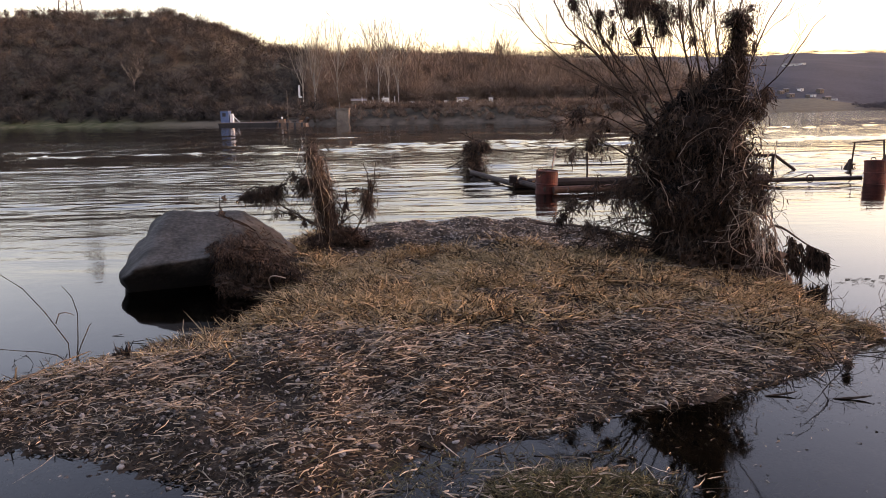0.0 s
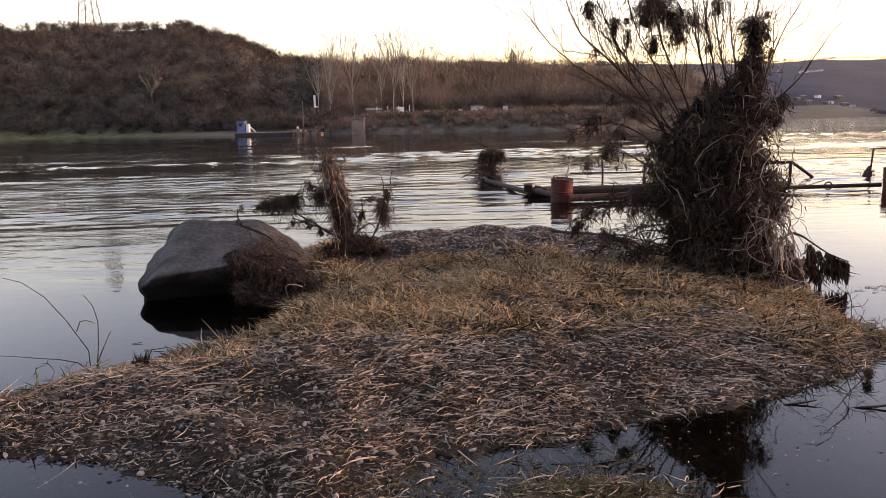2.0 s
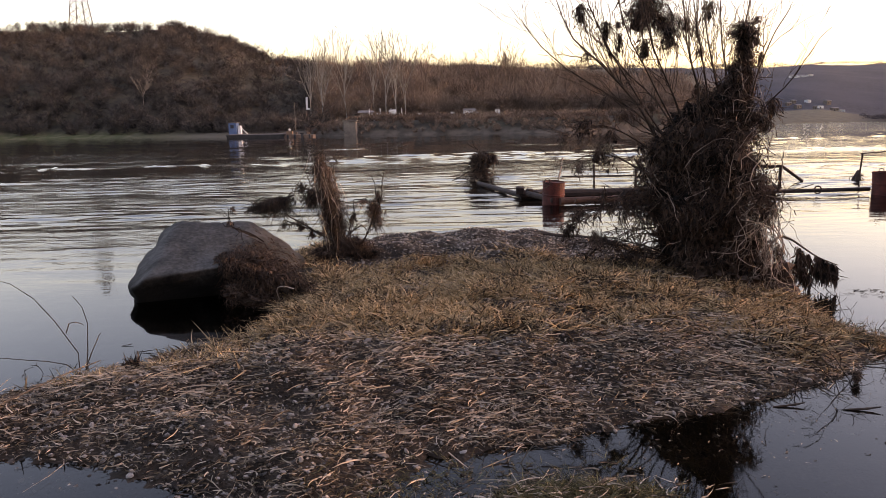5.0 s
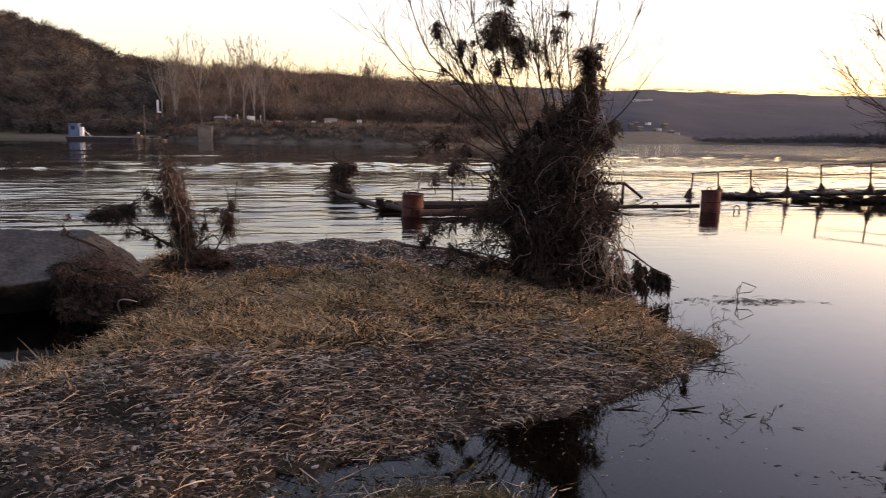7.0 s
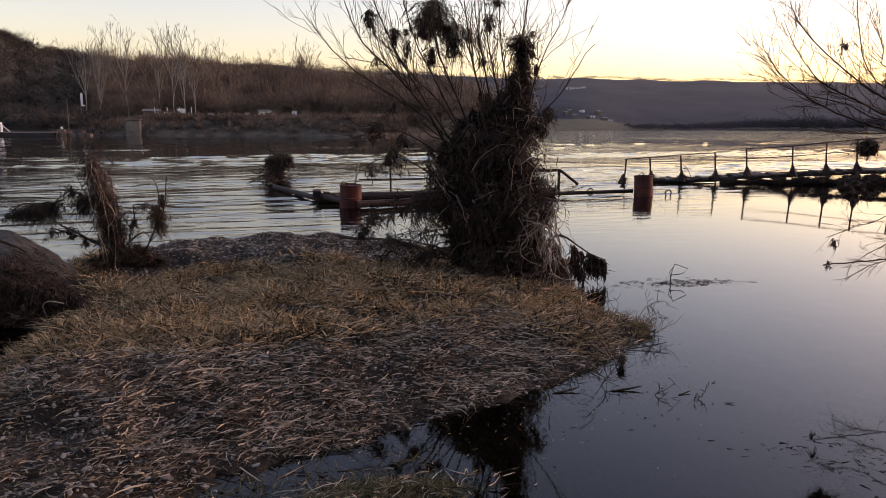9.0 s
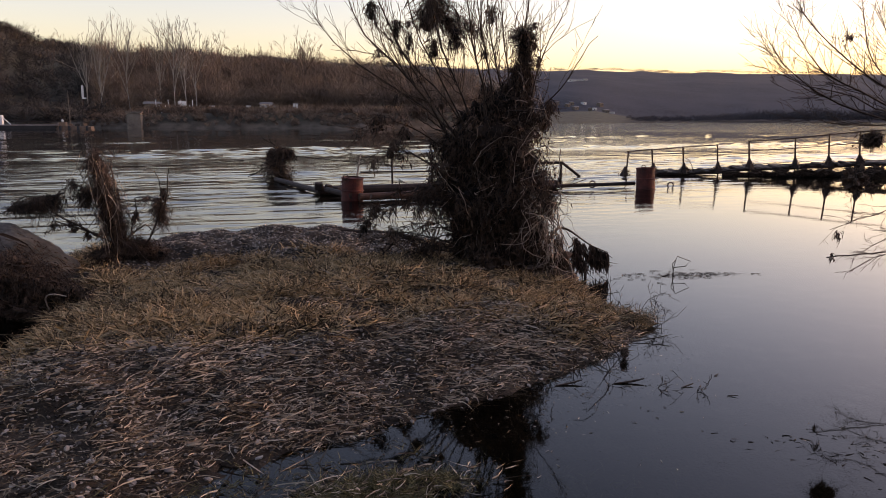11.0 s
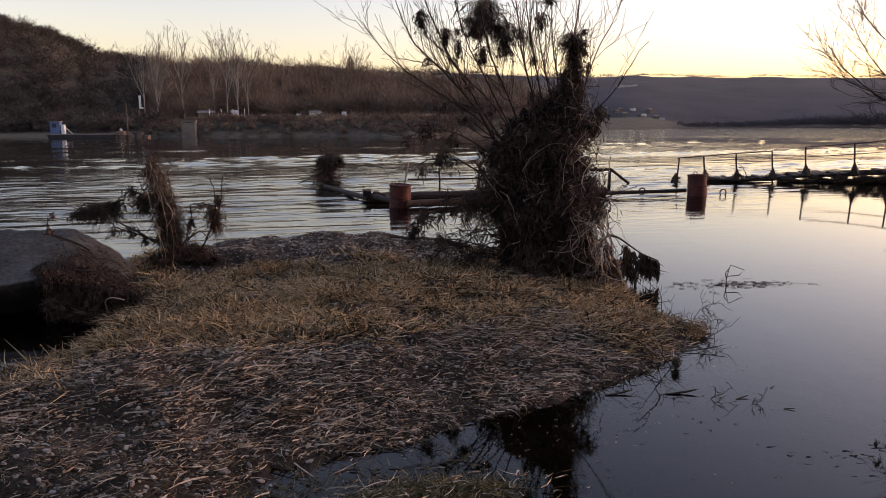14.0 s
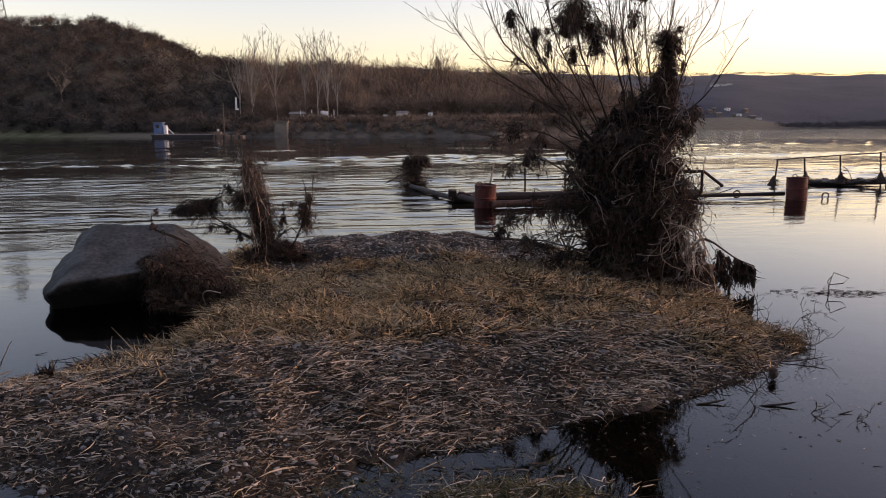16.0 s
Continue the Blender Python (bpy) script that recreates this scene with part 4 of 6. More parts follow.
    # clumps that hang from the branches
    for k, (x, z, w, h, n) in enumerate([(-1.56, 2.9, 0.12, 0.26, 110), (-1.29, 2.73, 0.13, 0.24, 120), (-1.14, 2.81, 0.07, 0.1, 45), (-1.14, 2.6, 0.06, 0.28, 50), (-1.51, 2.47, 0.08, 0.12, 50), (-1.22, 2.5, 0.08, 0.12, 50),
                                      (-0.84, 2.95, 0.30, 0.44, 420), (-0.95, 2.82, 0.22, 0.3, 200), (-0.62, 2.82, 0.3, 0.26, 240), (-0.85, 2.54, 0.12, 0.28, 120), (-0.68, 2.62, 0.17, 0.34, 190), (-0.52, 2.76, 0.14, 0.2, 110), (-0.22, 2.9, 0.10, 0.28, 100), (-0.3, 2.75, 0.05, 0.2, 30), (-0.28, 2.52, 0.09, 0.14, 60), (-0.16, 3.14, 0.17, 0.1, 80), (-0.84, 3.25, 0.2, 0.3, 160), (0.34, 2.85, 0.10, 0.1, 50),
                                      (-1.5, 1.72, 0.16, 0.26, 110), (-1.7, 1.6, 0.12, 0.22, 70), (-1.2, 1.62, 0.16, 0.22, 100), (-1.3, 1.42, 0.2, 0.3, 140), (-1.55, 1.3, 0.12, 0.2, 70), (-1.05, 1.86, 0.16, 0.2, 90), (-1.3, 1.98, 0.1, 0.18, 50), (-0.9, 1.95, 0.14, 0.18, 70), (-1.05, 2.2, 0.08, 0.14, 40), (-1.65, 0.62, 0.16, 0.26, 120), (-1.5, 0.75, 0.2, 0.2, 120), (-1.35, 0.5, 0.14, 0.24, 90)]):
        hang("hanging_clump", tree, (x, q.normal() * 0.1, z), w * 1.25, h * 1.15, int(n * 1.4), 1650 + 5 * k, M_DEBRIS if k % 3 == 0 else M_HANK)
    # the low branch from which a torn mat hangs to the water
    tube_object("low_branch", curve([(0.5, -0.1, 0.4), (0.66, -0.02, 0.53), (0.8, 0, 0.5), (0.95, 0, 0.4), (1.12, 0, 0.29), (1.34, 0, 0.2)], 12)[None], np.linspace(0.017, 0.006, 12)[None], M_TWIG, tree, "", 5)
    for x0, x1, t0, t1, low, n, seed in ((0.64, 0.74, 0.50, 0.46, 0.2, 90, 1), (0.85, 1.04, 0.44, 0.32, -0.12, 420, 2), (1.08, 1.33, 0.31, 0.20, -0.07, 420, 3)):
        p = np.random.default_rng(seed)
        u, d = p.random(n), p.random(n)
        x = x0 + (x1 - x0) * u
        top = t0 + (t1 - t0) * u
        end = low + 0.16 * grid_noise(u * 5, u * 0, 1.0, seed) ** 2
        pts = np.c_[x + 0.02 * np.sin(d * 9), p.normal(size=n) * 0.02, top + (end - top) * d * 0.85]
        keep = grid_noise(pts[:, 0] * 14, pts[:, 2] * 9, 1.0, 60 + seed) > 0.3
        shreds("torn_mat", tree, pts[keep], 90 + seed, (0.05, 0.13), (0.006, 0.015), M_DEBRIS, "torn dark mat hanging to the water", droop=1.6)
    for k in range(5):
        debris("foot_lump", tree, (-0.35 + 0.22 * k, -0.3, 0.1), (0.4, 0.4, 0.4), 160, 700 + k, droop=0.3, core=0.45, reach=0.5)


M_ROOT = mat("bleached_root", (0.045, 0.031, 0.022), (0.185, 0.135, 0.095), 2.0, 0.85, 0, 30, island=True, mix=0.7)
willow()


# ---- small drowned bush with debris ----
def debris_bush():
    bush = thing("debris_bush", (-1.4, 9.3, 0.22), "small bare bush hung with dark flood debris on the gravel", "bush")
    q = np.random.default_rng(77)
    stems = [([(0.0, -0.05), (-0.12, 0.5), (-0.2, 0.95), (-0.27, 1.35)], 0.022, 12), ([(-0.08, -0.05), (-0.2, 0.5), (-0.3, 0.9), (-0.34, 1.15)], 0.016, 8), ([(0.05, 0.0), (-0.05, 0.6), (-0.14, 1.1), (-0.12, 1.25)], 0.014, 8),
             ([(-0.1, 0.2), (-0.42, 0.42), (-0.68, 0.62), (-0.62, 0.86)], 0.015, 5), ([(-0.1, 0.3), (-0.4, 0.36), (-0.75, 0.5), (-0.82, 0.42)], 0.012, 7), ([(-0.62, 0.84), (-0.8, 0.78), (-1.0, 0.8), (-1.2, 0.68)], 0.012, 6),
             ([(-0.15, 0.5), (-0.34, 0.82), (-0.52, 0.94), (-0.62, 0.86)], 0.012, 6), ([(-0.18, 0.7), (-0.4, 0.95), (-0.46, 1.1)], 0.008, 3),
             ([(0.1, 0.0), (0.3, 0.3), (0.42, 0.55), (0.47, 0.85), (0.44, 1.1)], 0.013, 3), ([(0.42, 0.5), (0.5, 0.75), (0.53, 0.95), (0.55, 1.12)], 0.010, 3), ([(0.05, 0.3), (0.14, 0.62), (0.15, 0.76), (0.3, 0.74), (0.42, 0.66)], 0.009, 3), ([(0.0, 0.25), (0.2, 0.4), (0.3, 0.3)], 0.012, 4)]
    for k, (pts, r, kids) in enumerate(stems):
        dy = q.normal() * 0.06
        l, rr = limb([(x, dy * j, z) for j, (x, z) in enumerate(pts)], r, 0.005, kids, 80 + k, ln=(0.08, 0.28), spread=0.6, up=-0.1, sub=1, thin=0.0028)
        tube_object("stem", l, rr, M_TWIG if k % 3 else M_BARK, bush, "", 4)
    for k, (x, z, w, h, n) in enumerate([(0.0, 0.12, 0.36, 0.36, 360), (-0.12, 0.42, 0.26, 0.5, 360), (-0.14, 0.72, 0.22, 0.46, 320), (-0.2, 1.0, 0.2, 0.44, 300), (-0.27, 1.2, 0.16, 0.32, 200), (-0.4, 0.8, 0.2, 0.26, 180), (-0.52, 0.9, 0.12, 0.22, 90), (0.2, 0.12, 0.3, 0.3, 240), (-0.2, 0.05, 0.34, 0.22, 200), (0.38, 0.06, 0.3, 0.16, 160),
                                         (-0.72, 0.7, 0.2, 0.26, 220), (-0.86, 0.7, 0.26, 0.26, 280), (-1.02, 0.68, 0.24, 0.18, 220), (-1.16, 0.64, 0.2, 0.12, 130), (-0.55, 0.42, 0.14, 0.2, 90), (-0.75, 0.42, 0.12, 0.18, 70), (-0.4, 0.3, 0.12, 0.18, 60), (0.4, 0.58, 0.16, 0.36, 220), (0.46, 0.76, 0.12, 0.24, 110), (0.26, 0.72, 0.2, 0.12, 80), (0.14, 0.5, 0.1, 0.24, 70)]):
        hang("debris_clump", bush, (x, q.normal() * 0.05 - 0.02, z), w, h, n, 900 + 5 * k, M_HANK if k in (3, 4, 6, 15, 19) else M_DEBRIS)
    for k, (x, z, w, h) in enumerate([(0.02, 0.12, 0.4, 0.34), (-0.06, 0.4, 0.3, 0.36), (-0.14, 0.68, 0.24, 0.34), (-0.2, 0.95, 0.2, 0.3), (-0.26, 1.17, 0.15, 0.24), (-0.82, 0.7, 0.42, 0.22), (-1.05, 0.68, 0.34, 0.13), (-0.4, 0.78, 0.2, 0.2), (0.42, 0.58, 0.13, 0.3), (0.22, 0.1, 0.3, 0.2), (-0.25, 0.1, 0.34, 0.18)]):
        debris("debris_clump", bush, (x, 0.0, z), (w, w * 0.7, h), 260, 960 + k, droop=0.5, core=0.24 if k in (5, 6) else 0.3, reach=0.9, material=M_HANK if k in (3, 7) else M_DEBRIS)
    n = 55
    t = np.linspace(0, 1, 6)[None, :, None]
    c = np.c_[q.normal(size=n) * 0.11, q.normal(size=n) * 0.08 - 0.1, q.uniform(0.45, 1.3, n)]
    c[:, 0] += np.interp(c[:, 2], [0.4, 1.3], [-0.1, -0.26])
    way = np.c_[q.normal(size=n) * 0.2 + 0.1, q.normal(size=n) * 0.15, np.full(n, -1.0)]
    lines = c[:, None] + way[:, None] * t * q.uniform(0.15, 0.6, n)[:, None, None]
    lines[..., 0] += (t[..., 0] * (1 - t[..., 0])) * q.normal(size=n)[:, None] * 0.2
    lines[..., 2] = np.maximum(lines[..., 2], 0.0)
    tube_object("straw_fringe", lines, np.ones((1, 6)) * q.uniform(0.0018, 0.004, n)[:, None], M_BLEACH, bush, "brown straw hanging in strands")


debris_bush()


# ---- straw, grass and gravel on the spit ----
def spit_points(n, seed, edge=0.0):
    q = np.random.default_rng(seed)
    x, y = q.uniform(-5.5, 4.0, n * 3), q.uniform(2.9, 12.6, n * 3)
    d = shore_distance(x, y)
    keep = d > edge
    x, y, d = x[keep][:n], y[keep][:n], d[keep][:n]
    return x, y, near_height(x, y), d


def grassy(x, y):
    """How far standing dead grass covers the spit, 0 to 1."""
    band = np.interp(y + 0.9 * (grid_noise(x, y, 0.9, 14) - 0.5) - 0.18 * np.abs(x - 0.5), [5.2, 6.0, 8.0, 8.7], [0, 1, 1, 0])
    left = np.interp(x, [-2.2, -1.4], [1, 0]) * np.interp(y, [4.9, 5.3], [0, 1])
    right = np.interp(x, [2.3, 2.9], [0, 1]) * np.interp(y, [5.2, 5.7], [0, 1])
    return np.clip(np.maximum(np.maximum(band, left * 0.8), right) * (0.6 + 1.0 * grid_noise(x, y, 1.7, 15)), 0, 1)


def laid(x, y):
    """How far reeds laid flat by the flood cover the gravel, 0 to 1: thick towards the shallows, thin on the open gravel."""
    patch = grid_noise(x, y, 1.1, 12) * 0.55 + grid_noise(x, y, 3.6, 13) * 0.45
    front = np.interp(y - 0.12 * np.abs(x), [3.6, 4.2, 5.4, 6.2], [0.4, 1.0, 1.0, 0.3])
    right = np.interp(x, [-3.0, -0.6, 0.4], [0.55, 0.8, 1.0])
    return np.clip((patch - 0.30) * 4.0, 0, 1) * front * right * np.interp(y, [8.0, 9.2], [1, 0.06])


def straw():
    q = np.random.default_rng(31)
    # reeds laid flat by the flood, broken into short bits
    x, y, z, d = spit_points(110000, 32, -0.03)
    keep = q.random(len(x)) < laid(x, y) * 0.8
    hx, hy = q.normal(size=420) * 0.4 + 0.5, q.normal(size=420) * 0.13 + 3.55
    x, y, z = np.r_[x[keep], hx], np.r_[y[keep], hy], np.maximum(np.r_[z[keep], near_height(hx, hy)], -0.012)
    n = len(x)
    ang = 0.12 + 1.1 * (grid_noise(x, y, 0.8, 16) - 0.5) + 0.8 * (grid_noise(x, y, 4.0, 19) - 0.5) + q.normal(size=n) * np.where(q.random(n) < 0.6, 0.28, 1.2)
    way = np.c_[np.cos(ang), np.sin(ang), np.abs(q.normal(size=n)) * 0.16] * np.where(q.random(n) < 0.5, 1, -1)[:, None]
    way[:, 2] = np.abs(way[:, 2]) + 0.03
    ln = q.uniform(0.03, 0.10, n) * np.where(q.random(n) < 0.14, 2.6, 1)
    v, f = joined([blades(np.c_[x, y, z + q.uniform(0.006, 0.034, n)], way, ln, q.uniform(0.0022, 0.0055, n), q.uniform(0, 0.3, n), K=4, curl=q.normal(size=n) * 0.7)])
    tagged(mesh_object("flattened_reeds", v, f, M_STRAW_GREY), "flattened bleached reed stalks lying over the gravel", "dead reeds", kind="stuff")
    # short crumbs of straw and leaf between the stones
    x, y, z, d = spit_points(60000, 37, -0.02)
    keep = q.random(len(x)) < np.interp(y, [8.0, 8.9], [1, 0.12])
    x, y, z = x[keep], y[keep], z[keep]
    n = len(x)
    ang = q.uniform(0, 2 * np.pi, n)
    v, f = joined([blades(np.c_[x, y, z + q.uniform(0.002, 0.02, n)], np.c_[np.cos(ang), np.sin(ang), q.uniform(0.0, 0.5, n)], q.uniform(0.02, 0.06, n), q.uniform(0.0022, 0.006, n), q.uniform(0, 0.7, n), K=4, curl=q.normal(size=n) * 0.8)])
    tagged(mesh_object("straw_crumbs", v, f, M_CRUMB), "brown crumbs of straw and dead leaves among the gravel", "litter", kind="stuff")
    # tufts of curled dead grass on the crown and along the edges
    x, y, z, d = spit_points(36000, 33, -0.03)
    keep = (q.random(len(x)) < grassy(x, y)) & (grid_noise(x, y, 5.0, 18) > 0.34)
    m = 9
    n = int(keep.sum()) * m
    x, y, z = np.repeat(x[keep], m), np.repeat(y[keep], m), np.repeat(z[keep], m)
    size = np.repeat(q.uniform(0.6, 1.3, n // m), m) * (0.55 + 0.8 * grid_noise(x, y, 1.6, 17))
    comb = np.repeat(q.normal(size=n // m) * 0.7, m)
    ang = q.uniform(0, 2 * np.pi, n)
    lift = np.abs(q.normal(size=n)) * 0.9 + 0.7
    way = np.c_[np.cos(ang) + comb, np.sin(ang) - 0.3, lift]
    x, y = x + np.cos(ang) * 0.03 * size, y + np.sin(ang) * 0.03 * size
    v, f = joined([blades(np.c_[x, y, z - 0.005], way, q.uniform(0.05, 0.16, n) * size, q.uniform(0.0032, 0.0085, n), q.uniform(0.0, 0.75, n), K=4, curl=q.normal(size=n) * 1.3)])
    tagged(mesh_object("dead_grass", v, f, M_STRAW), "matted curly golden-brown dead grass on the spit", "dead grass", kind="stuff")
    # mossy grass on the drowned hump and at the edge by the shallows
    n = 7000
    x, y = q.normal(size=n) * 0.55 + 0.72, q.normal(size=n) * 0.2 + 3.5
    ang = q.uniform(0, 2 * np.pi, n)
    v, f = joined([blades(np.c_[x, y, near_height(x, y)], np.c_[np.cos(ang), np.sin(ang), q.uniform(0.3, 1.5, n)], q.uniform(0.04, 0.13, n), q.uniform(0.0015, 0.003, n), q.uniform(0.1, 0.6, n))])
    tagged(mesh_object("mossy_grass", v, f, M_MOSS), "dull green-brown mossy grass on a drowned hump", "grass", kind="stuff")


M_CRUMB = mat("brown_straw_crumbs", (0.03, 0.021, 0.014), (0.34, 0.255, 0.165), 1.3, 0.85, 0, 25, island=True, mix=0.5)


def tall_tufts():
    """Upright tufts that stand out of the matted grass."""
    q = np.random.default_rng(91)
    for k, (x, y, n, h, m) in enumerate([(-0.35, 8.45, 120, 0.22, M_ORANGE), (-0.15, 8.5, 90, 0.18, M_ORANGE), (-0.55, 8.35, 70, 0.18, M_ORANGE), (0.1, 8.55, 60, 0.15, M_ORANGE), (1.9, 7.1, 60, 0.16, M_STRAW), (2.3, 6.9, 60, 0.15, M_STRAW), (1.5, 6.5, 50, 0.14, M_STRAW),
                                         (-2.0, 7.35, 70, 0.12, M_ROOT), (-1.8, 7.4, 70, 0.13, M_ROOT), (-1.95, 7.1, 60, 0.12, M_ROOT), (-1.7, 7.0, 60, 0.12, M_STRAW), (-2.6, 5.75, 60, 0.1, M_ORANGE), (-2.3, 6.0, 60, 0.11, M_ORANGE), (3.3, 6.9, 60, 0.14, M_STRAW), (3.0, 7.2, 60, 0.14, M_STRAW), (2.6, 7.4, 60, 0.15, M_STRAW)]):
        z = float(near_height(np.array([x]), np.array([y]))[0])
        t = thing("grass_tuft", (x, y, z), "upright tuft of dry orange-brown grass" if m is M_ORANGE else "upright tuft of bleached dry grass", "grass tuft", "dry grass tufts")
        foot = np.c_[q.normal(size=(n, 2)) * 0.06, np.full(n, -0.03)]
        v, f = joined([blades(foot, np.c_[q.normal(size=(n, 2)) * 0.4, np.ones(n)], q.uniform(0.5, 1.2, n) * h, q.uniform(0.0015, 0.004, n), q.uniform(0, 0.35, n), K=4, curl=q.normal(size=n) * 0.5)])
        mesh_object("leaf_tuft", v, f, m, t)["kind"] = "stuff"


M_ORANGE = mat("orange_dry_grass", (0.16, 0.085, 0.035), (0.46, 0.27, 0.12), 2.0, 0.85, 0, 30, island=True, mix=0.7)
M_MOSS = mat("mossy_grass", (0.05, 0.045, 0.018), (0.20, 0.17, 0.08), 3.0, 0.9, 0, 30, island=True, mix=0.7)


def pebble_mesh(seed, sub=1):
    b = bmesh.new()
    bmesh.ops.create_icosphere(b, subdivisions=sub, radius=1.0)
    for v in b.verts:
        v.co *= 1 + 0.22 * noise.noise(v.co * 1.3 + Vector((seed * 7.1, 0, 0)))
    return b


def gravel():
    q = np.random.default_rng(41)
    x, y, z, d = spit_points(46000, 42, -0.5)
    keep = (q.random(len(x)) > grassy(x, y) * 0.8) & (q.random(len(x)) < np.where(d > 0, 1.0, 0.5))
    x, y, z = x[keep], y[keep], z[keep]
    n = len(x)
    b = pebble_mesh(1)
    V = np.array([v.co for v in b.verts])
    F = np.array([[v.index for v in f.verts] for f in b.faces])
    b.free()
    size = 0.005 + 0.016 * q.random(n) ** 2.4
    sc = np.c_[size * q.uniform(0.8, 1.5, n), size * q.uniform(0.7, 1.1, n), size * q.uniform(0.35, 0.75, n)]
    a = q.uniform(0, 2 * np.pi, n)
    P = (V[None] * (1 + q.normal(size=(n, len(V), 1)) * 0.13)) * sc[:, None]
    X = P[..., 0] * np.cos(a)[:, None] - P[..., 1] * np.sin(a)[:, None] + x[:, None]
    Y = P[..., 0] * np.sin(a)[:, None] + P[..., 1] * np.cos(a)[:, None] + y[:, None]
    Z = P[..., 2] + (z + sc[:, 2] * 0.4)[:, None] + P[..., 0] * q.normal(size=n)[:, None] * 0.3
    verts = np.stack([X, Y, Z], -1).reshape(-1, 3)
    faces = (F[None] + (np.arange(n) * len(V))[:, None, None]).reshape(-1, 3)
    tagged(mesh_object("gravel", verts.tolist(), faces.tolist(), M_STONE), "grey and brown rounded river gravel", "gravel", kind="stuff")


straw()
tall_tufts()
gravel()


# ---- floating boom, barrels and rails in the inlet ----
def cyl(b, p0, p1, r, seg=12, r2=None):
    p0, p1 = Vector(p0), Vector(p1)
    m = Matrix.Translation((p0 + p1) / 2) @ (p1 - p0).to_track_quat("Z", "Y").to_matrix().to_4x4()
    bmesh.ops.create_cone(b, cap_ends=True, segments=seg, radius1=r, radius2=r if r2 is None else r2, depth=(p1 - p0).length, matrix=m)


def box(b, c, s, rz=0.0, rx=0.0, ry=0.0):
    bmesh.ops.create_cube(b, size=1.0, matrix=pose(*c, rx, ry, rz) @ Matrix.Diagonal((*s, 1)))


def pipe(name, p0, p1, r, material, parent, label="", seg=10):
    b = bmesh.new()
    cyl(b, p0, p1, r, seg)
    return part(name, b, material, parent, label, smooth=False)


def ring_mesh(b, c, R, r, axis="x", seg=16):
    vs = []
    for i in range(seg):
        a = 2 * math.pi * i / seg
        for j in range(6):
            t = 2 * math.pi * j / 6
            u, w = (R + r * math.cos(t)) * math.cos(a), (R + r * math.cos(t)) * math.sin(a)
            o = (r * math.sin(t), u, w) if axis == "x" else (u, r * math.sin(t), w)
            vs.append(b.verts.new((c[0] + o[0], c[1] + o[1], c[2] + o[2])))
    for i in range(seg):
        for j in range(6):
            b.faces.new([vs[i * 6 + j], vs[i * 6 + (j + 1) % 6], vs[((i + 1) % seg) * 6 + (j + 1) % 6], vs[((i + 1) % seg) * 6 + j]])


def barrel(at, lean, seed, label):
    t = thing("barrel", at, label, "barrel", "float barrels of the boom")
    t.rotation_euler = (radians(lean), radians(lean * 0.7), 0)
    b = bmesh.new()
    prof = [(-0.35, 0.0), (-0.35, 0.255), (-0.02, 0.255), (-0.01, 0.268), (0.01, 0.268), (0.02, 0.255), (0.27, 0.252), (0.28, 0.266), (0.30, 0.266), (0.31, 0.252), (0.565, 0.252), (0.57, 0.265), (0.59, 0.265), (0.595, 0.245), (0.57, 0.24), (0.565, 0.0)]
    seg, rings = 28, []
    for z, r in prof:
        rings.append([b.verts.new((r * math.cos(2 * math.pi * i / seg), r * math.sin(2 * math.pi * i / seg), z)) for i in range(seg)] if r else [b.verts.new((0, 0, z))])
    for a, c in zip(rings, rings[1:]):
        for i in range(seg):
            j = (i + 1) % seg
            quad = [a[i % len(a)], a[j % len(a)], c[j % len(c)], c[i % len(c)]]
            b.faces.new(list(dict.fromkeys(quad)))
    drum = part("drum", b, M_RUST, t)
    b = bmesh.new()
    ring_mesh(b, (-0.18, -0.2, 0.62), 0.06, 0.012, "y")
    part("lifting_ring", b, M_STEEL, drum, "dark steel ring")
    for k in range(3):
        pipe("rust_band", (0, 0, 0.14 + 0.003 * k), (0, 0, 0.142 + 0.003 * k), 0.2535 + 0.0 * k, M_STEEL, drum) if k == 0 else None
    return t


barrel((2.38, 17.0, -0.06), 2, 1, "rust-red steel barrel floating upright beside the pipe boom")
barrel((10.63, 18.0, -0.03), -2, 2, "dark rust-red steel barrel floating at the boom's end")

boom = thing("pipe_boom", (1.75, 18.3, 0.08), "dark rusty floating pipe boom across the inlet", "boom")
O = Vector((1.75, 18.3, 0.08))
pipe("side_pipe", Vector((0.85, 22.4, 0.06)) - O, Vector((1.78, 18.3, 0.08)) - O, 0.07, M_STEEL, boom)
back = pipe("back_pipe", Vector((1.75, 18.3, 0.1)) - O, Vector((8.2, 18.5, 0.12)) - O, 0.12, M_STEEL, boom)
pipe("front_pipe", Vector((2.5, 16.7, 0.1)) - O, Vector((6.0, 17.5, 0.11)) - O, 0.085, M_RUSTY, boom, "brownish rusted pipe")
pipe("end_pole", Vector((5.8, 17.9, 0.1)) - O, Vector((10.4, 18.2, 0.12)) - O, 0.05, M_STEEL, boom)
pipe("short_pipe", Vector((1.9, 18.0, 0.16)) - O, Vector((2.35, 16.75, 0.12)) - O, 0.07, M_STEEL, boom)
for k, (x, y, z, s) in enumerate([(1.72, 18.2, 0.22, 0.2), (1.95, 18.1, 0.2, 0.16), (2.15, 17.9, 0.16, 0.14)]):
    b = bmesh.new()
    box(b, (0, 0, 0), (s, s * 0.8, s * 0.9), 20 * k, 8, 5)
    bmesh.ops.bevel(b, geom=b.edges[:], offset=0.02, segments=1, affect="EDGES")
    o = part("clamp", b, M_STEEL, back)
    o.location = Vector((x, y, z)) - O
b = bmesh.new()
ring_mesh(b, Vector((9.02, 18.0, 0.14)) - O, 0.09, 0.018, "y")
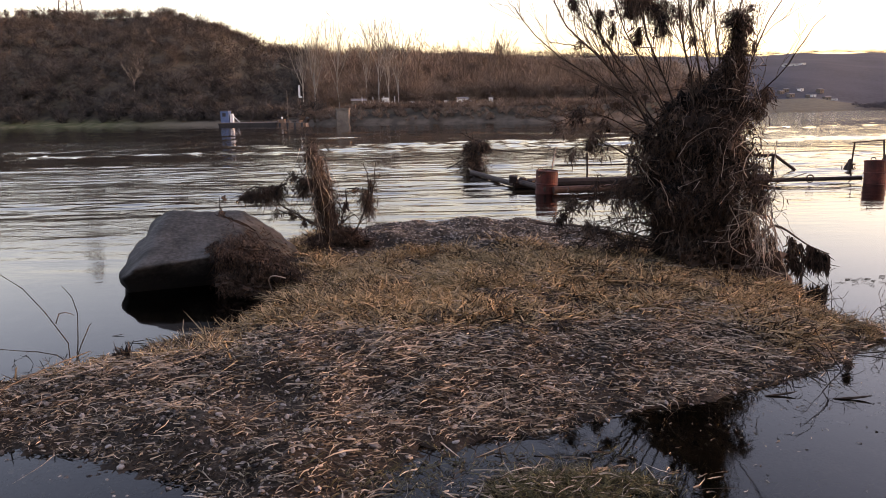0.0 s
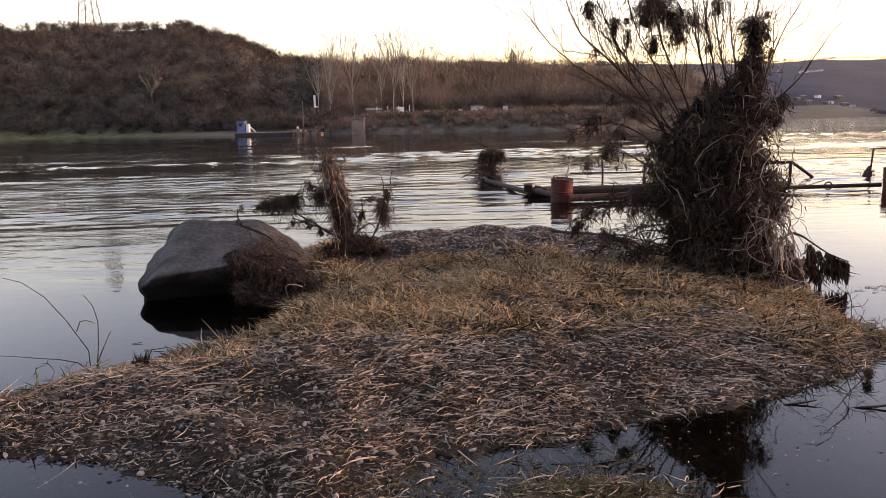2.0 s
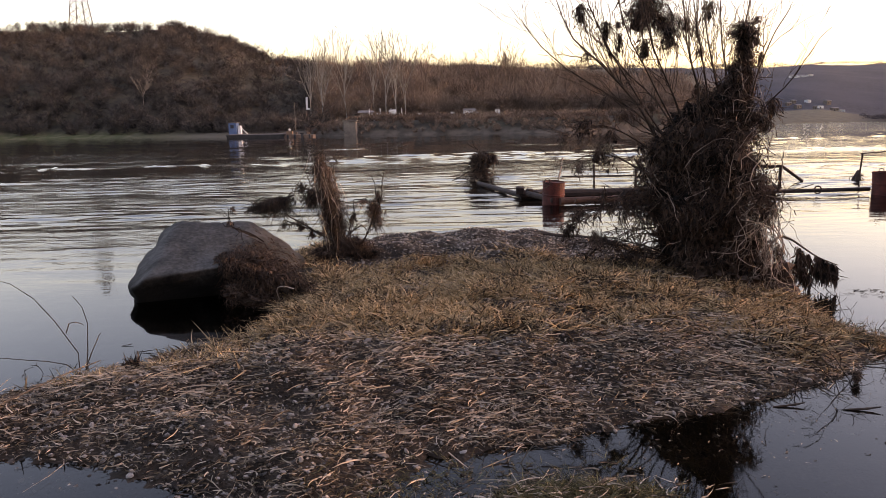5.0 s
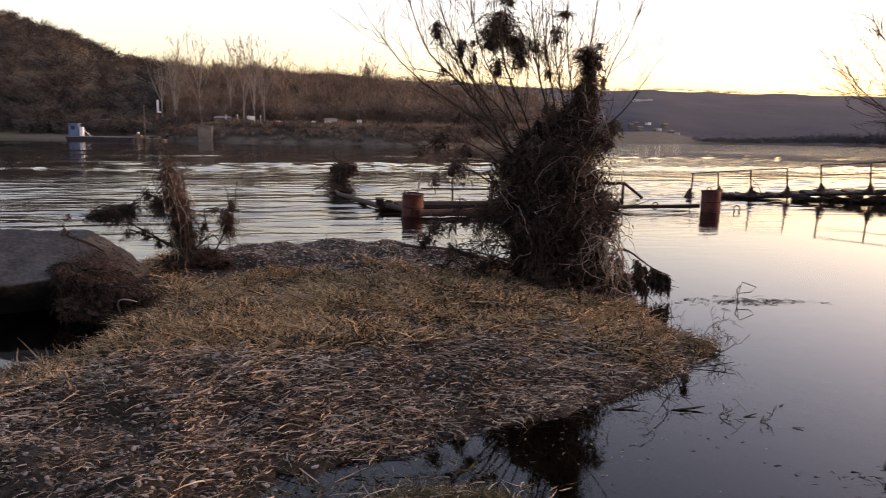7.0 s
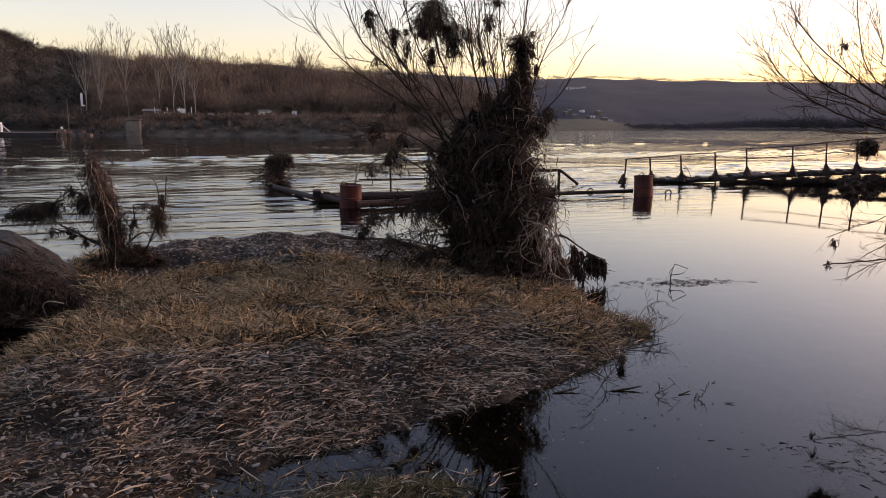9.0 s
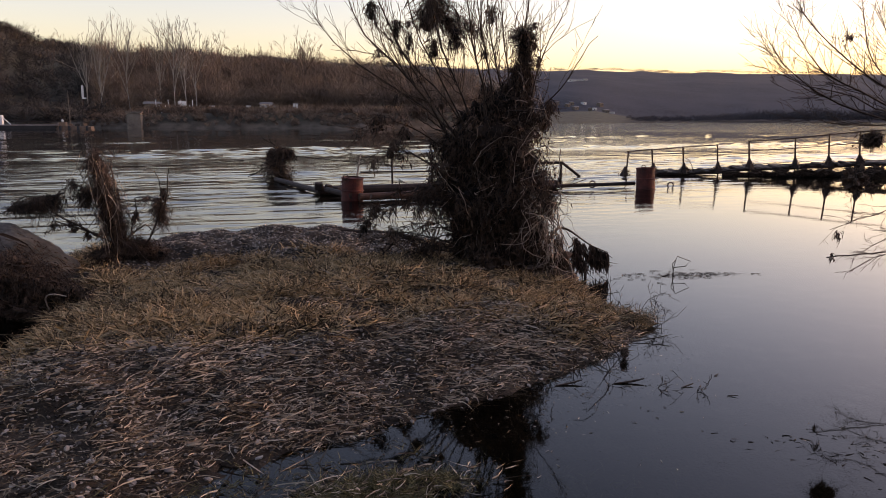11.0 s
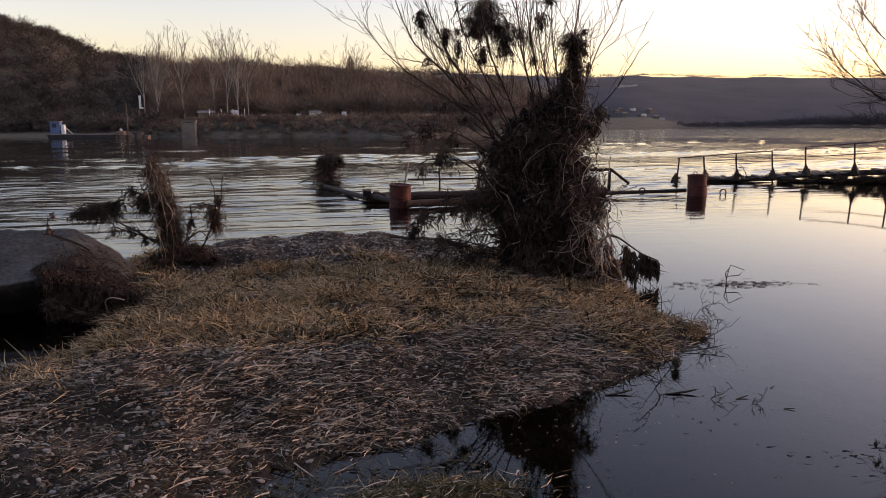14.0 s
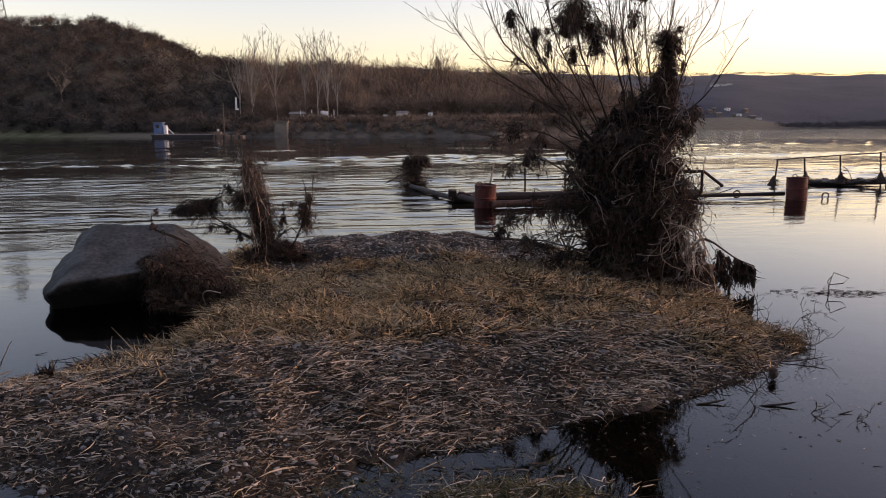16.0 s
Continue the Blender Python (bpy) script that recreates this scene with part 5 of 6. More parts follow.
part("mooring_ring", b, M_STEEL, boom)
b = bmesh.new()
ring_mesh(b, Vector((11.4, 18.0, 0.06)) - O, 0.09, 0.018, "y")
part("mooring_ring", b, M_STEEL, boom)

rail = thing("sunken_handrail", (9.1, 21.8, 0.0), "dark metal handrail standing out of the flood water", "handrail")
O = Vector((9.1, 21.8, 0))
for name, p0, p1, r in (("rail_bar", (5.5, 21.8, 0.46), (9.8, 21.8, 0.48), 0.045), ("post", (9.78, 21.8, -0.5), (9.78, 21.8, 0.5), 0.045), ("brace", (9.8, 21.8, 0.49), (10.45, 21.8, 0.02), 0.045),
                        ("rail_bar", (3.3, 21.8, 0.28), (5.5, 21.8, 0.27), 0.022), ("post", (4.28, 21.8, -0.5), (4.26, 21.8, 0.62), 0.03), ("post", (7.2, 21.8, -0.5), (7.2, 21.8, 0.47), 0.04), ("post", (5.5, 21.8, -0.5), (5.5, 21.8, 0.47), 0.035)):
    pipe(name, Vector(p0) - O, Vector(p1) - O, r, M_STEEL, rail)
pole = thing("leaning_pole", (2.5, 17.0, 0.55), "thin pale pole leaning up from the barrel", "pole")
pipe("shaft", (0, 0, 0), (0.55, 3.0, 0.35), 0.02, M_ROOT, pole)

# drowned stump with debris, and the cable slung past it
stump = thing("drowned_stump", (1.05, 24.1, 0.0), "drowned stump wrapped in dark flood debris", "stump")
pipe("trunk", (0, 0, -0.6), (0.05, 0, 0.6), 0.14, M_BARK, stump)
for k, (x, z, w, h, n) in enumerate([(0.0, 0.2, 0.6, 0.5, 300), (0.02, 0.5, 0.5, 0.5, 300), (0.12, 0.78, 0.45, 0.4, 260), (0.36, 0.7, 0.4, 0.5, 220), (0.5, 0.62, 0.2, 0.5, 120), (-0.15, 0.62, 0.24, 0.5, 140), (0.1, 0.06, 0.9, 0.2, 200)]):
    hang("debris_clump", stump, (x - 0.12, 0, z), w, h, n, 1200 + 5 * k, M_DEBRIS, width=0.011)
for k, pts in enumerate([[(0, 0, 0.4), (-0.4, 0, 0.32), (-0.8, 0, 0.1), (-1.0, 0, 0.02)], [(0, 0, 0.6), (-0.1, 0, 0.95), (-0.22, 0, 1.08)], [(0, 0, 0.5), (-0.35, 0, 0.5), (-0.6, 0, 0.35)]]):
    l, r = limb(pts, 0.03, 0.012, 3, 1220 + k, ln=(0.15, 0.4), spread=0.5, up=0.1, sub=1, thin=0.008)
    tube_object("stem", l, r, M_TWIG, stump)
q = np.linspace(0, 1, 24)
for pts, nm in (([(-9.5, 24, 0.02), (-4, 24, 0.38), (-1.9, 24, 0.42), (0.7, 24, 0.60)], "left"), ([(1.5, 24, 0.66), (3.6, 23.5, 0.44), (4.7, 23, 0.33), (5.5, 22.5, 0.3)], "right")):
    P = np.array(pts)
    line = np.stack([np.interp(q, np.linspace(0, 1, 4), P[:, c]) for c in range(3)], -1)
    tagged(tube_object("slack_cable", line[None], np.full((1, 24), 0.011), M_STEEL, sides=5), "dark slack cable slung low over the water", "cable")


# ---- broken footbridge ----
def footbridge():
    o = Vector((12.13, 22.22, 0))
    walkway = thing("footbridge", o, "broken dark footbridge with thin railing, half sunk and fouled with debris", "footbridge")
    a, c = Vector((12.13, 22.22, 0)), Vector((19.26, 19.57, 0))
    d = (c - a).normalized()
    side = Vector((-d.y, d.x, 0))
    posts = [(0.08, 0.81, 0.0), (1.0, 0.88, 0.12), (2.0, 0.97, 0.14), (3.1, 1.05, 0.18), (4.1, 1.18, 0.30), (5.55, 1.29, 0.36), (6.6, 1.41, 0.42), (7.55, 1.51, 0.48), (8.7, 1.6, 0.52), (9.9, 1.7, 0.56)]
    ang = math.degrees(math.atan2(d.y, d.x))
    for k, (s, top, base) in enumerate(posts):
        p = d * s
        pipe("post", p + Vector((0.1, 0, base - 0.3)), p + Vector((0 if k else 0.18, 0, top)), 0.026, M_STEEL, walkway)
        b = bmesh.new()
        bmesh.ops.create_cone(b, cap_ends=True, segments=5, radius1=0.17, radius2=0.03, depth=0.36, matrix=pose(*(p + Vector((0.06, -0.02, base + 0.12))), 0, 6, 20 * k))
        part("post_foot", b, M_STEEL, walkway, "dark fouled wedge at the post's foot")
        hang("debris_clump", walkway, p + Vector((0.06, -0.05, base + 0.06)), 0.26, 0.26, 90, 1300 + 5 * k, M_DEBRIS, width=0.007)
    for k in range(len(posts) - 1):
        (s0, t0, b0), (s1, t1, b1) = posts[k], posts[k + 1]
        if k != 3:
            pipe("top_rail", d * s0 + Vector((0.1 if k == 0 else 0, 0, t0 - 0.02)), d * s1 + Vector((0, 0, t1 - 0.02)), 0.016, M_STEEL, walkway)
        if k > 3:
            pipe("mid_rail", d * s0 + Vector((0, 0, t0 * 0.62 + b0 * 0.38)), d * s1 + Vector((0, 0, t1 * 0.62 + b1 * 0.38)), 0.012, M_STEEL, walkway)
        if k:
            for w in (0.0, 0.75):
                m0, m1 = d * s0 + side * w + Vector((0, 0, b0 - 0.05)), d * s1 + side * w + Vector((0, 0, b1 - 0.05))
                pipe("stringer", m0, m1, 0.06, M_STEEL, walkway, seg=6)
    r = random.Random(5)
    s = 0.9
    while s < 10.2:
        base = float(np.interp(s, [p[0] for p in posts], [p[2] for p in posts]))
        if r.random() < 0.82:
            b = bmesh.new()
            box(b, (0, 0, 0), (0.15, 0.95, 0.035), ang + r.uniform(-6, 6), r.uniform(-5, 5), r.uniform(-4, 4))
            k = part("plank", b, M_PLANK, walkway)
            k.location = d * s + side * 0.37 + Vector((0, 0, base + 0.0))
        s += 0.175
    for k in range(9):
        p = d * (3.6 + 0.75 * k)
        base = float(np.interp(3.6 + 0.75 * k, [q[0] for q in posts], [q[2] for q in posts]))
        debris("debris_mat", walkway, p + Vector((r.uniform(-0.1, 0.1), -0.05, base * 0.5)), (0.9, 0.35, 0.06 + base * 0.6), 240, 1330 + k, droop=0.2, core=0.36, width=0.008, reach=0.6)
    for k in range(5):
        s0, s1 = 3.4 + 1.3 * k, 4.8 + 1.3 * k
        r0 = 0.05 + 0.022 * k
        pipe("float_log", d * s0 + side * 0.3 + Vector((0, 0, r0 * 0.8)), d * s1 + side * r.uniform(0.2, 0.4) + Vector((0, 0, r0 * 0.9)), r0, M_PLANK, walkway)
    l = np.array([[d * 2.1 + Vector((0, 0, 0.6 - 0.06 * k * k)) + d * 0.11 * k for k in range(5)]])
    tube_object("bent_bar", l, np.full((1, 5), 0.014), M_STEEL, walkway)


M_PLANK = mat("wet_grey_plank", (0.035, 0.028, 0.022), (0.12, 0.10, 0.08), 3, 0.8, 0.5, 30, rnd=True)
footbridge()


# ---- leaning bare tree over the inlet ----
def overhanging_tree():
    t = thing("overhanging_tree", (6.82, 4.75, -0.3), "bare tree leaning over the water with thin drooping twigs", "tree")
    q = np.random.default_rng(61)
    O = np.array((6.82, 4.75, -0.3))
    E = np.array((0.06, -0.02, 1.95))

    def near(x, y, z):
        return E + (np.array((x, y, z)) - E) * 0.72 - O

    l, r = branching((0, 0, -0.2), (-0.25, 0.1, 1), 3.4, 0.11, 0, (), 0, 0, 3, K=8, wob=0.05)
    tube_object("trunk", l, r, M_BARK, t, "", 10)
    limbs = [([(8.9, 1.55), (8.1, 1.78), (7.3, 1.91), (6.74, 2.02), (6.18, 2.21), (5.79, 2.45), (5.47, 2.72)], 0.020, 24), ([(8.9, 1.65), (8.1, 1.92), (7.28, 2.09), (6.72, 2.25), (6.23, 2.46), (5.87, 2.72), (5.6, 3.02)], 0.018, 24),
             ([(8.85, 1.7), (8.0, 1.98), (7.26, 2.22), (6.77, 2.47), (6.43, 2.74), (6.17, 3.0), (5.98, 3.35)], 0.017, 24), ([(8.8, 1.9), (8.0, 2.1), (7.24, 2.41), (6.9, 2.66), (6.71, 2.96), (6.58, 3.35)], 0.015, 20),
             ([(8.9, 1.5), (8.1, 1.8), (7.31, 1.87), (6.76, 1.86), (6.29, 1.9), (5.98, 1.99)], 0.014, 20), ([(8.8, 2.1), (7.9, 2.4), (7.21, 2.6), (7.11, 2.91), (6.94, 3.35)], 0.014, 18),
             ([(8.7, 2.4), (8.0, 2.7), (7.5, 3.0), (7.2, 3.5)], 0.016, 16), ([(8.9, 1.6), (8.0, 1.9), (7.3, 2.0), (6.6, 2.2), (6.0, 2.3), (5.6, 2.42)], 0.013, 22)]
    for k, (pts, r, kids) in enumerate(limbs):
        dy = q.normal() * 0.2
        l, rr = limb([near(x, 7.0 + dy * (j / 3 - 1), z) for j, (x, z) in enumerate(pts)], r * 0.7, 0.0022, kids, 610 + k, ln=(0.15, 0.45), spread=0.4, up=0.16, sub=5, K=10, thin=0.0013, low=0.3)
        tube_object("limb", l, rr, M_TWIG, t, "", 4)
    low = [[(8.7, 1.2), (8.0, 1.15), (7.44, 0.86), (7.06, 0.77), (6.6, 0.64)], [(8.7, 0.9), (7.9, 0.7), (7.4, 0.5), (6.95, 0.28)], [(8.6, 0.7), (7.8, 0.4), (7.3, 0.28), (6.95, 0.1)], [(8.6, 1.5), (7.9, 1.5), (7.3, 1.4), (6.8, 1.15)]]
    for k, pts in enumerate(low):
        l, rr = limb([near(x, 7.0, z) for x, z in pts], 0.007, 0.0022, 14, 640 + k, ln=(0.12, 0.3), spread=0.55, up=-0.1, sub=2, thin=0.0012, low=0.35)
        tube_object("limb", l, rr, M_TWIG, t, "", 4)
    for k, (x, z, w, h, n) in enumerate([(7.07, 1.68, 0.2, 0.2, 150), (6.95, 1.66, 0.12, 0.08, 40), (6.9, 1.22, 0.26, 0.24, 190), (6.61, 2.81, 0.12, 0.11, 50), (6.72, 0.55, 0.08, 0.16, 40), (6.66, 0.30, 0.06, 0.14, 30), (7.25, 2.45, 0.1, 0.2, 50)]):
        hang("debris_clump", t, near(x, 7.0, z), w * 0.8, h * 0.8, n, 660 + 5 * k, M_DEBRIS)
    for k, (x, z, w) in enumerate([(6.9, 1.22, 0.2), (7.07, 1.68, 0.15)]):
        debris("debris_lump", t, near(x, 7.0, z), (w, w * 0.8, w * 0.9), 120, 690 + k, droop=0.4, core=0.5, reach=0.5, width=0.003)
    l = np.array([[near(6.55 + 0.16 * k, 6.95, 0.33 + 0.004 * k + 0.01 * (k % 2)) for k in range(8)]])
    tube_object("caught_stick", l, np.full((1, 8), 0.006), M_TWIG, t, "", 5)


overhanging_tree()


# ---- floating and drowned bits in the lagoon ----
def strands_on_water(n, cx, cy, sx, sy, ln, seed, z=0.006, lift=0.03, w=0.003):
    q = np.random.default_rng(seed)
    foot = np.c_[cx + q.normal(size=n) * sx, cy + q.normal(size=n) * sy, np.full(n, z)]
    a = q.normal(size=n) * 0.8
    return blades(foot, np.c_[np.cos(a), np.sin(a), np.abs(q.normal(size=n)) * lift], q.uniform(0.3, 1.0, n) * ln, q.uniform(0.5, 1.3, n) * w, np.full(n, 0.0), curl=q.normal(size=n) * 0.5)


v, f = joined([strands_on_water(110, 5.15, 7.85, 0.38, 0.12, 0.16, 1), strands_on_water(60, 5.5, 7.75, 0.3, 0.07, 0.14, 2), strands_on_water(25, 4.6, 8.0, 0.2, 0.05, 0.1, 3)])
tagged(mesh_object("floating_weed", v, f, M_TWIG), "thin mat of dark weed floating on still water", "water weed", kind="stuff")
l = np.array([[(5.1, 7.85, -0.05), (5.12, 7.85, 0.12), (5.16, 7.85, 0.24), (5.35, 7.85, 0.17), (5.28, 7.85, 0.11), (5.12, 7.85, 0.10)], [(5.12, 7.83, -0.05), (5.1, 7.83, 0.05), (5.09, 7.83, 0.1), (5.08, 7.83, 0.14), (5.1, 7.83, 0.17), (5.13, 7.83, 0.2)]])
tagged(tube_object("bent_twig", l, np.full((2, 6), 0.006), M_TWIG), "bent dark twig standing in floating weed", "twig")
for k, (x, y, a, ln, r) in enumerate([(2.27, 4.7, 0.05, 0.22, 0.012), (2.72, 4.62, -0.08, 0.24, 0.013), (3.35, 5.5, -0.1, 0.5, 0.008), (3.1, 4.45, 0.2, 0.12, 0.008), (3.3, 4.2, -0.5, 0.07, 0.006), (3.45, 4.6, 0.4, 0.06, 0.006), (2.15, 4.85, 0.3, 0.2, 0.008), (-2.7, 6.1, 0.1, 0.2, 0.006), (-2.95, 6.3, 0.4, 0.1, 0.005)]):
    s = np.linspace(-0.5, 0.5, 6)
    line = np.stack([x + s * ln * math.cos(a), y + s * ln * math.sin(a), 0.004 + 0.02 * (s + 0.5) ** 2 * ln / 0.2], -1)[None]
    tagged(tube_object("floating_stick", line, (0.6 * r * (1 - (2 * s) ** 4 * 0.6))[None], M_TWIG, sides=6), "dark wet stick floating on still water", "stick", "sticks afloat in the lagoon")
for k, (x, y, h, wx) in enumerate([(2.55, 4.75, 0.18, 0.3), (2.45, 4.95, 0.12, -0.3), (2.85, 4.5, 0.10, 0.5), (2.95, 5.15, 0.2, -0.2), (3.05, 4.35, 0.08, 0.8), (3.72, 5.9, 0.2, 0.1), (3.66, 6.2, 0.22, 0.2), (3.6, 6.6, 0.25, -0.2), (3.75, 7.0, 0.18, 0.3), (3.55, 5.75, 0.16, 0.5)]):
    l, r = branching((x, y, -0.06), (wx, 0.1, 0.7), h * 1.7, 0.005, 2, (4, 3), 0.8, 0.0, 800 + k, K=5, wob=0.25)
    tagged(tube_object("drowned_twig", l, np.maximum(r, 0.0022), M_TWIG), "small dark drowned twig rising from the shallows", "twig", "twigs in the shallows")
v, f = joined([strands_on_water(90, 3.6, 3.25, 0.3, 0.16, 0.07, 5, z=0.002, lift=0.05, w=0.003), strands_on_water(30, 3.1, 3.5, 0.3, 0.1, 0.06, 6, z=0.002, w=0.003)])
tagged(mesh_object("drowned_weed", v, f, M_TWIG), "thin scatter of dark leaf scraps floating in the shallows", "water weed", kind="stuff")
stranded = thing("stranded_clump", (2.9, 5.12, 0.05), "small dark clump of debris caught on a twig", "debris")
debris("tuft", stranded, (0.05, 0, 0.01), (0.06, 0.05, 0.09), 90, 73, droop=0.8, core=0.36, reach=0.6)

q = np.random.default_rng(97)
n = 520
x, y = q.uniform(-0.2, 3.3, n), q.uniform(3.3, 5.2, n)
keep = (shore_distance(x, y) < -0.02) & (q.random(n) < np.interp(shore_distance(x, y), [-1.2, -0.1], [0.15, 1.0]))
x, y = x[keep], y[keep]
n = len(x)
a = q.uniform(0, 2 * np.pi, n)
v, f = joined([blades(np.c_[x, y, np.full(n, 0.004)], np.c_[np.cos(a), np.sin(a), np.full(n, 0.02)], q.uniform(0.008, 0.035, n), q.uniform(0.0015, 0.004, n), np.zeros(n), K=3, curl=q.normal(size=n) * 0.5)])
tagged(mesh_object("floating_straw", v, f, M_STRAW_GREY), "pale flecks of straw floating on the dark shallows", "litter", kind="stuff")

# driftwood along the spit's far edge and its right end
for pts, r, nm in (([(1.2, 10.8, 0.23), (1.7, 10.7, 0.24), (2.1, 10.5, 0.2), (2.5, 10.3, 0.16)], 0.065, "dark drift log lying along the gravel's edge"),
                   ([(2.2, 10.3, 0.2), (2.5, 10.0, 0.17), (2.8, 9.6, 0.12), (3.1, 9.2, 0.1)], 0.04, "dark drift log lying along the gravel's edge"),
                   ([(3.2, 6.75, 0.06), (3.4, 6.5, 0.06), (3.6, 6.2, 0.03), (3.74, 5.95, 0.005)], 0.035, "dark root of driftwood at the spit's tip"),
                   ([(-3.3, 4.2, 0.03), (-3.0, 4.5, 0.16), (-2.75, 4.85, 0.24), (-2.6, 5.1, 0.26)], 0.008, "pale bent driftwood branch on the gravel"),
                   ([(-2.9, 4.3, 0.08), (-2.65, 4.45, 0.14), (-2.45, 4.6, 0.18), (-2.3, 4.75, 0.2)], 0.006, "pale bent driftwood branch on the gravel")):
    P = np.array(pts)
    s = np.linspace(0, 1, 12)
    line = np.stack([np.interp(s, np.linspace(0, 1, 4), P[:, c]) + (0.015 * np.sin(s * 9 + c) if r > 0.03 else 0) for c in range(3)], -1)[None]
    tagged(tube_object("driftwood", line, (r * (1 - 0.5 * s) * (1 + 0.15 * np.sin(s * 17)))[None], M_TWIG if r > 0.03 else M_ROOT, sides=9), nm, "driftwood", "driftwood on the spit")

tangle = thing("root_tangle", (3.45, 6.2, 0.03), "tangle of thin dark roots and straw at the spit's tip", "roots")
for k in range(9):
    q = np.random.default_rng(1500 + k)
    l, r = branching((q.normal() * 0.12, q.normal() * 0.2, 0.0), (0.8 + q.normal() * 0.5, -0.3 + q.normal() * 0.5, 0.08 + abs(q.normal()) * 0.2), q.uniform(0.1, 0.24), 0.005, 2, (3, 2), 0.6, -0.06, 1520 + k, K=6, wob=0.2)
    tube_object("root", l, np.maximum(r, 0.0022), M_TWIG if k % 3 else M_ROOT, tangle)
for k in range(3):
    debris("straw_mat", tangle, (-0.1 + 0.12 * k, 0.25 - 0.22 * k, 0.03), (0.35, 0.25, 0.1), 260, 1540 + k, material=M_STRAW, droop=0.2, core=0.0, reach=1.6, width=0.004)

# brambles and tufts at the left waterline
bramble = thing("bramble", (-3.0, 5.55, 0.0), "thin bare bramble stems arching over the water's edge", "bramble")
for k, pts in enumerate([[(0, 0, 0), (0.0, 0, 0.18), (-0.13, -0.05, 0.45), (-0.28, -0.05, 0.64), (-0.45, -0.05, 0.76), (-0.6, -0.05, 0.80)], [(0.05, 0, 0), (0.08, 0, 0.2), (0.1, 0, 0.42), (0.07, 0, 0.55), (0.02, 0, 0.62), (0.0, 0, 0.64)],
                         [(0, 0, 0), (-0.1, 0, 0.08), (-0.25, 0, 0.11), (-0.4, 0, 0.12), (-0.6, 0, 0.14), (-0.8, 0, 0.15)], [(-0.08, 0, 0.34), (-0.05, 0, 0.42), (0.0, 0, 0.43), (0.04, 0, 0.42), (0.06, 0, 0.41), (0.07, 0, 0.40)],
                         [(0.05, 0, 0.05), (0.12, 0, 0.2), (0.16, 0, 0.28), (0.18, 0, 0.32), (0.19, 0, 0.33), (0.2, 0, 0.34)]]):
    tube_object("stem", np.array([pts]), np.linspace(0.006, 0.0025, 6)[None], M_ROOT, bramble)
for k in range(5):
    l, r = branching((-0.45 + 0.13 * k, 0.02, -0.03), (0.3 * (k % 3 - 1), 0, 1), 0.13, 0.003, 1, (4,), 0.9, 0, 850 + k, K=5, wob=0.2)
    tube_object("twig", l, np.maximum(r, 0.002), M_TWIG, bramble)
tuft = thing("dark_tuft", (-2.55, 5.5, 0.08), "small dark tuft of dead leaves on the bank", "grass tuft")
q = np.random.default_rng(8)
n = 40
v, f = joined([blades(np.c_[q.normal(size=(n, 2)) * 0.03, np.zeros(n)], np.c_[q.normal(size=(n, 2)) * 0.35, np.ones(n)], q.uniform(0.05, 0.15, n), q.uniform(0.004, 0.012, n), q.uniform(0, 0.5, n), curl=q.normal(size=n) * 0.5)])
mesh_object("leaf_tuft", v, f, M_TWIG, tuft)

# long single stalks leaning out of the gravel
for k, (x, y, dx, dz, ln) in enumerate([(-0.45, 4.1, 0.5, 0.75, 0.3), (-0.35, 4.05, 0.7, 0.7, 0.32), (-0.2, 4.05, 0.85, 0.6, 0.3), (-0.6, 4.05, -0.6, 0.6, 0.22), (0.3, 4.15, 0.1, 1.0, 0.34), (0.36, 3.9, 0.6, 0.8, 0.25), (-0.9, 4.3, 0.35, 0.8, 0.25), (-0.75, 4.4, -0.5, 0.7, 0.22), (0.05, 4.9, 0.6, 0.5, 0.3), (-1.6, 4.1, 0.9, 0.25, 0.4), (-1.2, 3.75, 0.9, 0.1, 0.4), (0.6, 7.6, 0.8, 0.25, 0.3), (1.3, 5.1, 0.2, 0.8, 0.2), (2.1, 5.2, -0.4, 0.6, 0.25)]):
    z = float(near_height(np.array([x]), np.array([y]))[0])
    l, r = branching((x, y, z), (dx, 0.1, dz), ln, 0.0055, 0, (), 0, -0.05, 870 + k, K=6, wob=0.05)
    tagged(tube_object("dry_stalk", l, r, M_ROOT), "single pale dry stalk leaning out of the gravel", "stalk", "dry stalks")


# ---- the far bank ----
def ground_at(x, y):
    return float(land_height(np.array([float(x)]), np.array([float(y)]))[0])


def bare_tree(name, x, y, top, spread, seed, bark, label, stems=3, lean=0.0):
    z = ground_at(x, y)
    t = thing(name, (x, y, z - 0.1), label, "tree")
    h = top - z
    q = np.random.default_rng(seed)
    l, r = branching((0, 0, 0), (lean, 0, 1), h * 0.55, h * 0.008, 0, (), 0, 0, seed, K=6, wob=0.03)
    tube_object("trunk", l, r, bark, t, "", 6)
    for k in range(stems):
        at = l[0][2] + (l[0][5] - l[0][2]) * q.random()
        bl, br = branching(at, (q.normal() * spread, q.normal() * spread, 1), h * 0.5, h * 0.005, 3, (5, 3, 3), 0.36, 0.05, seed * 10 + k, K=5, wob=0.08, shrink=0.45)
        tube_object("limb", bl, np.maximum(br, 0.014), M_CROWN if bark is not M_BARK else M_WOOD, t)
    return t


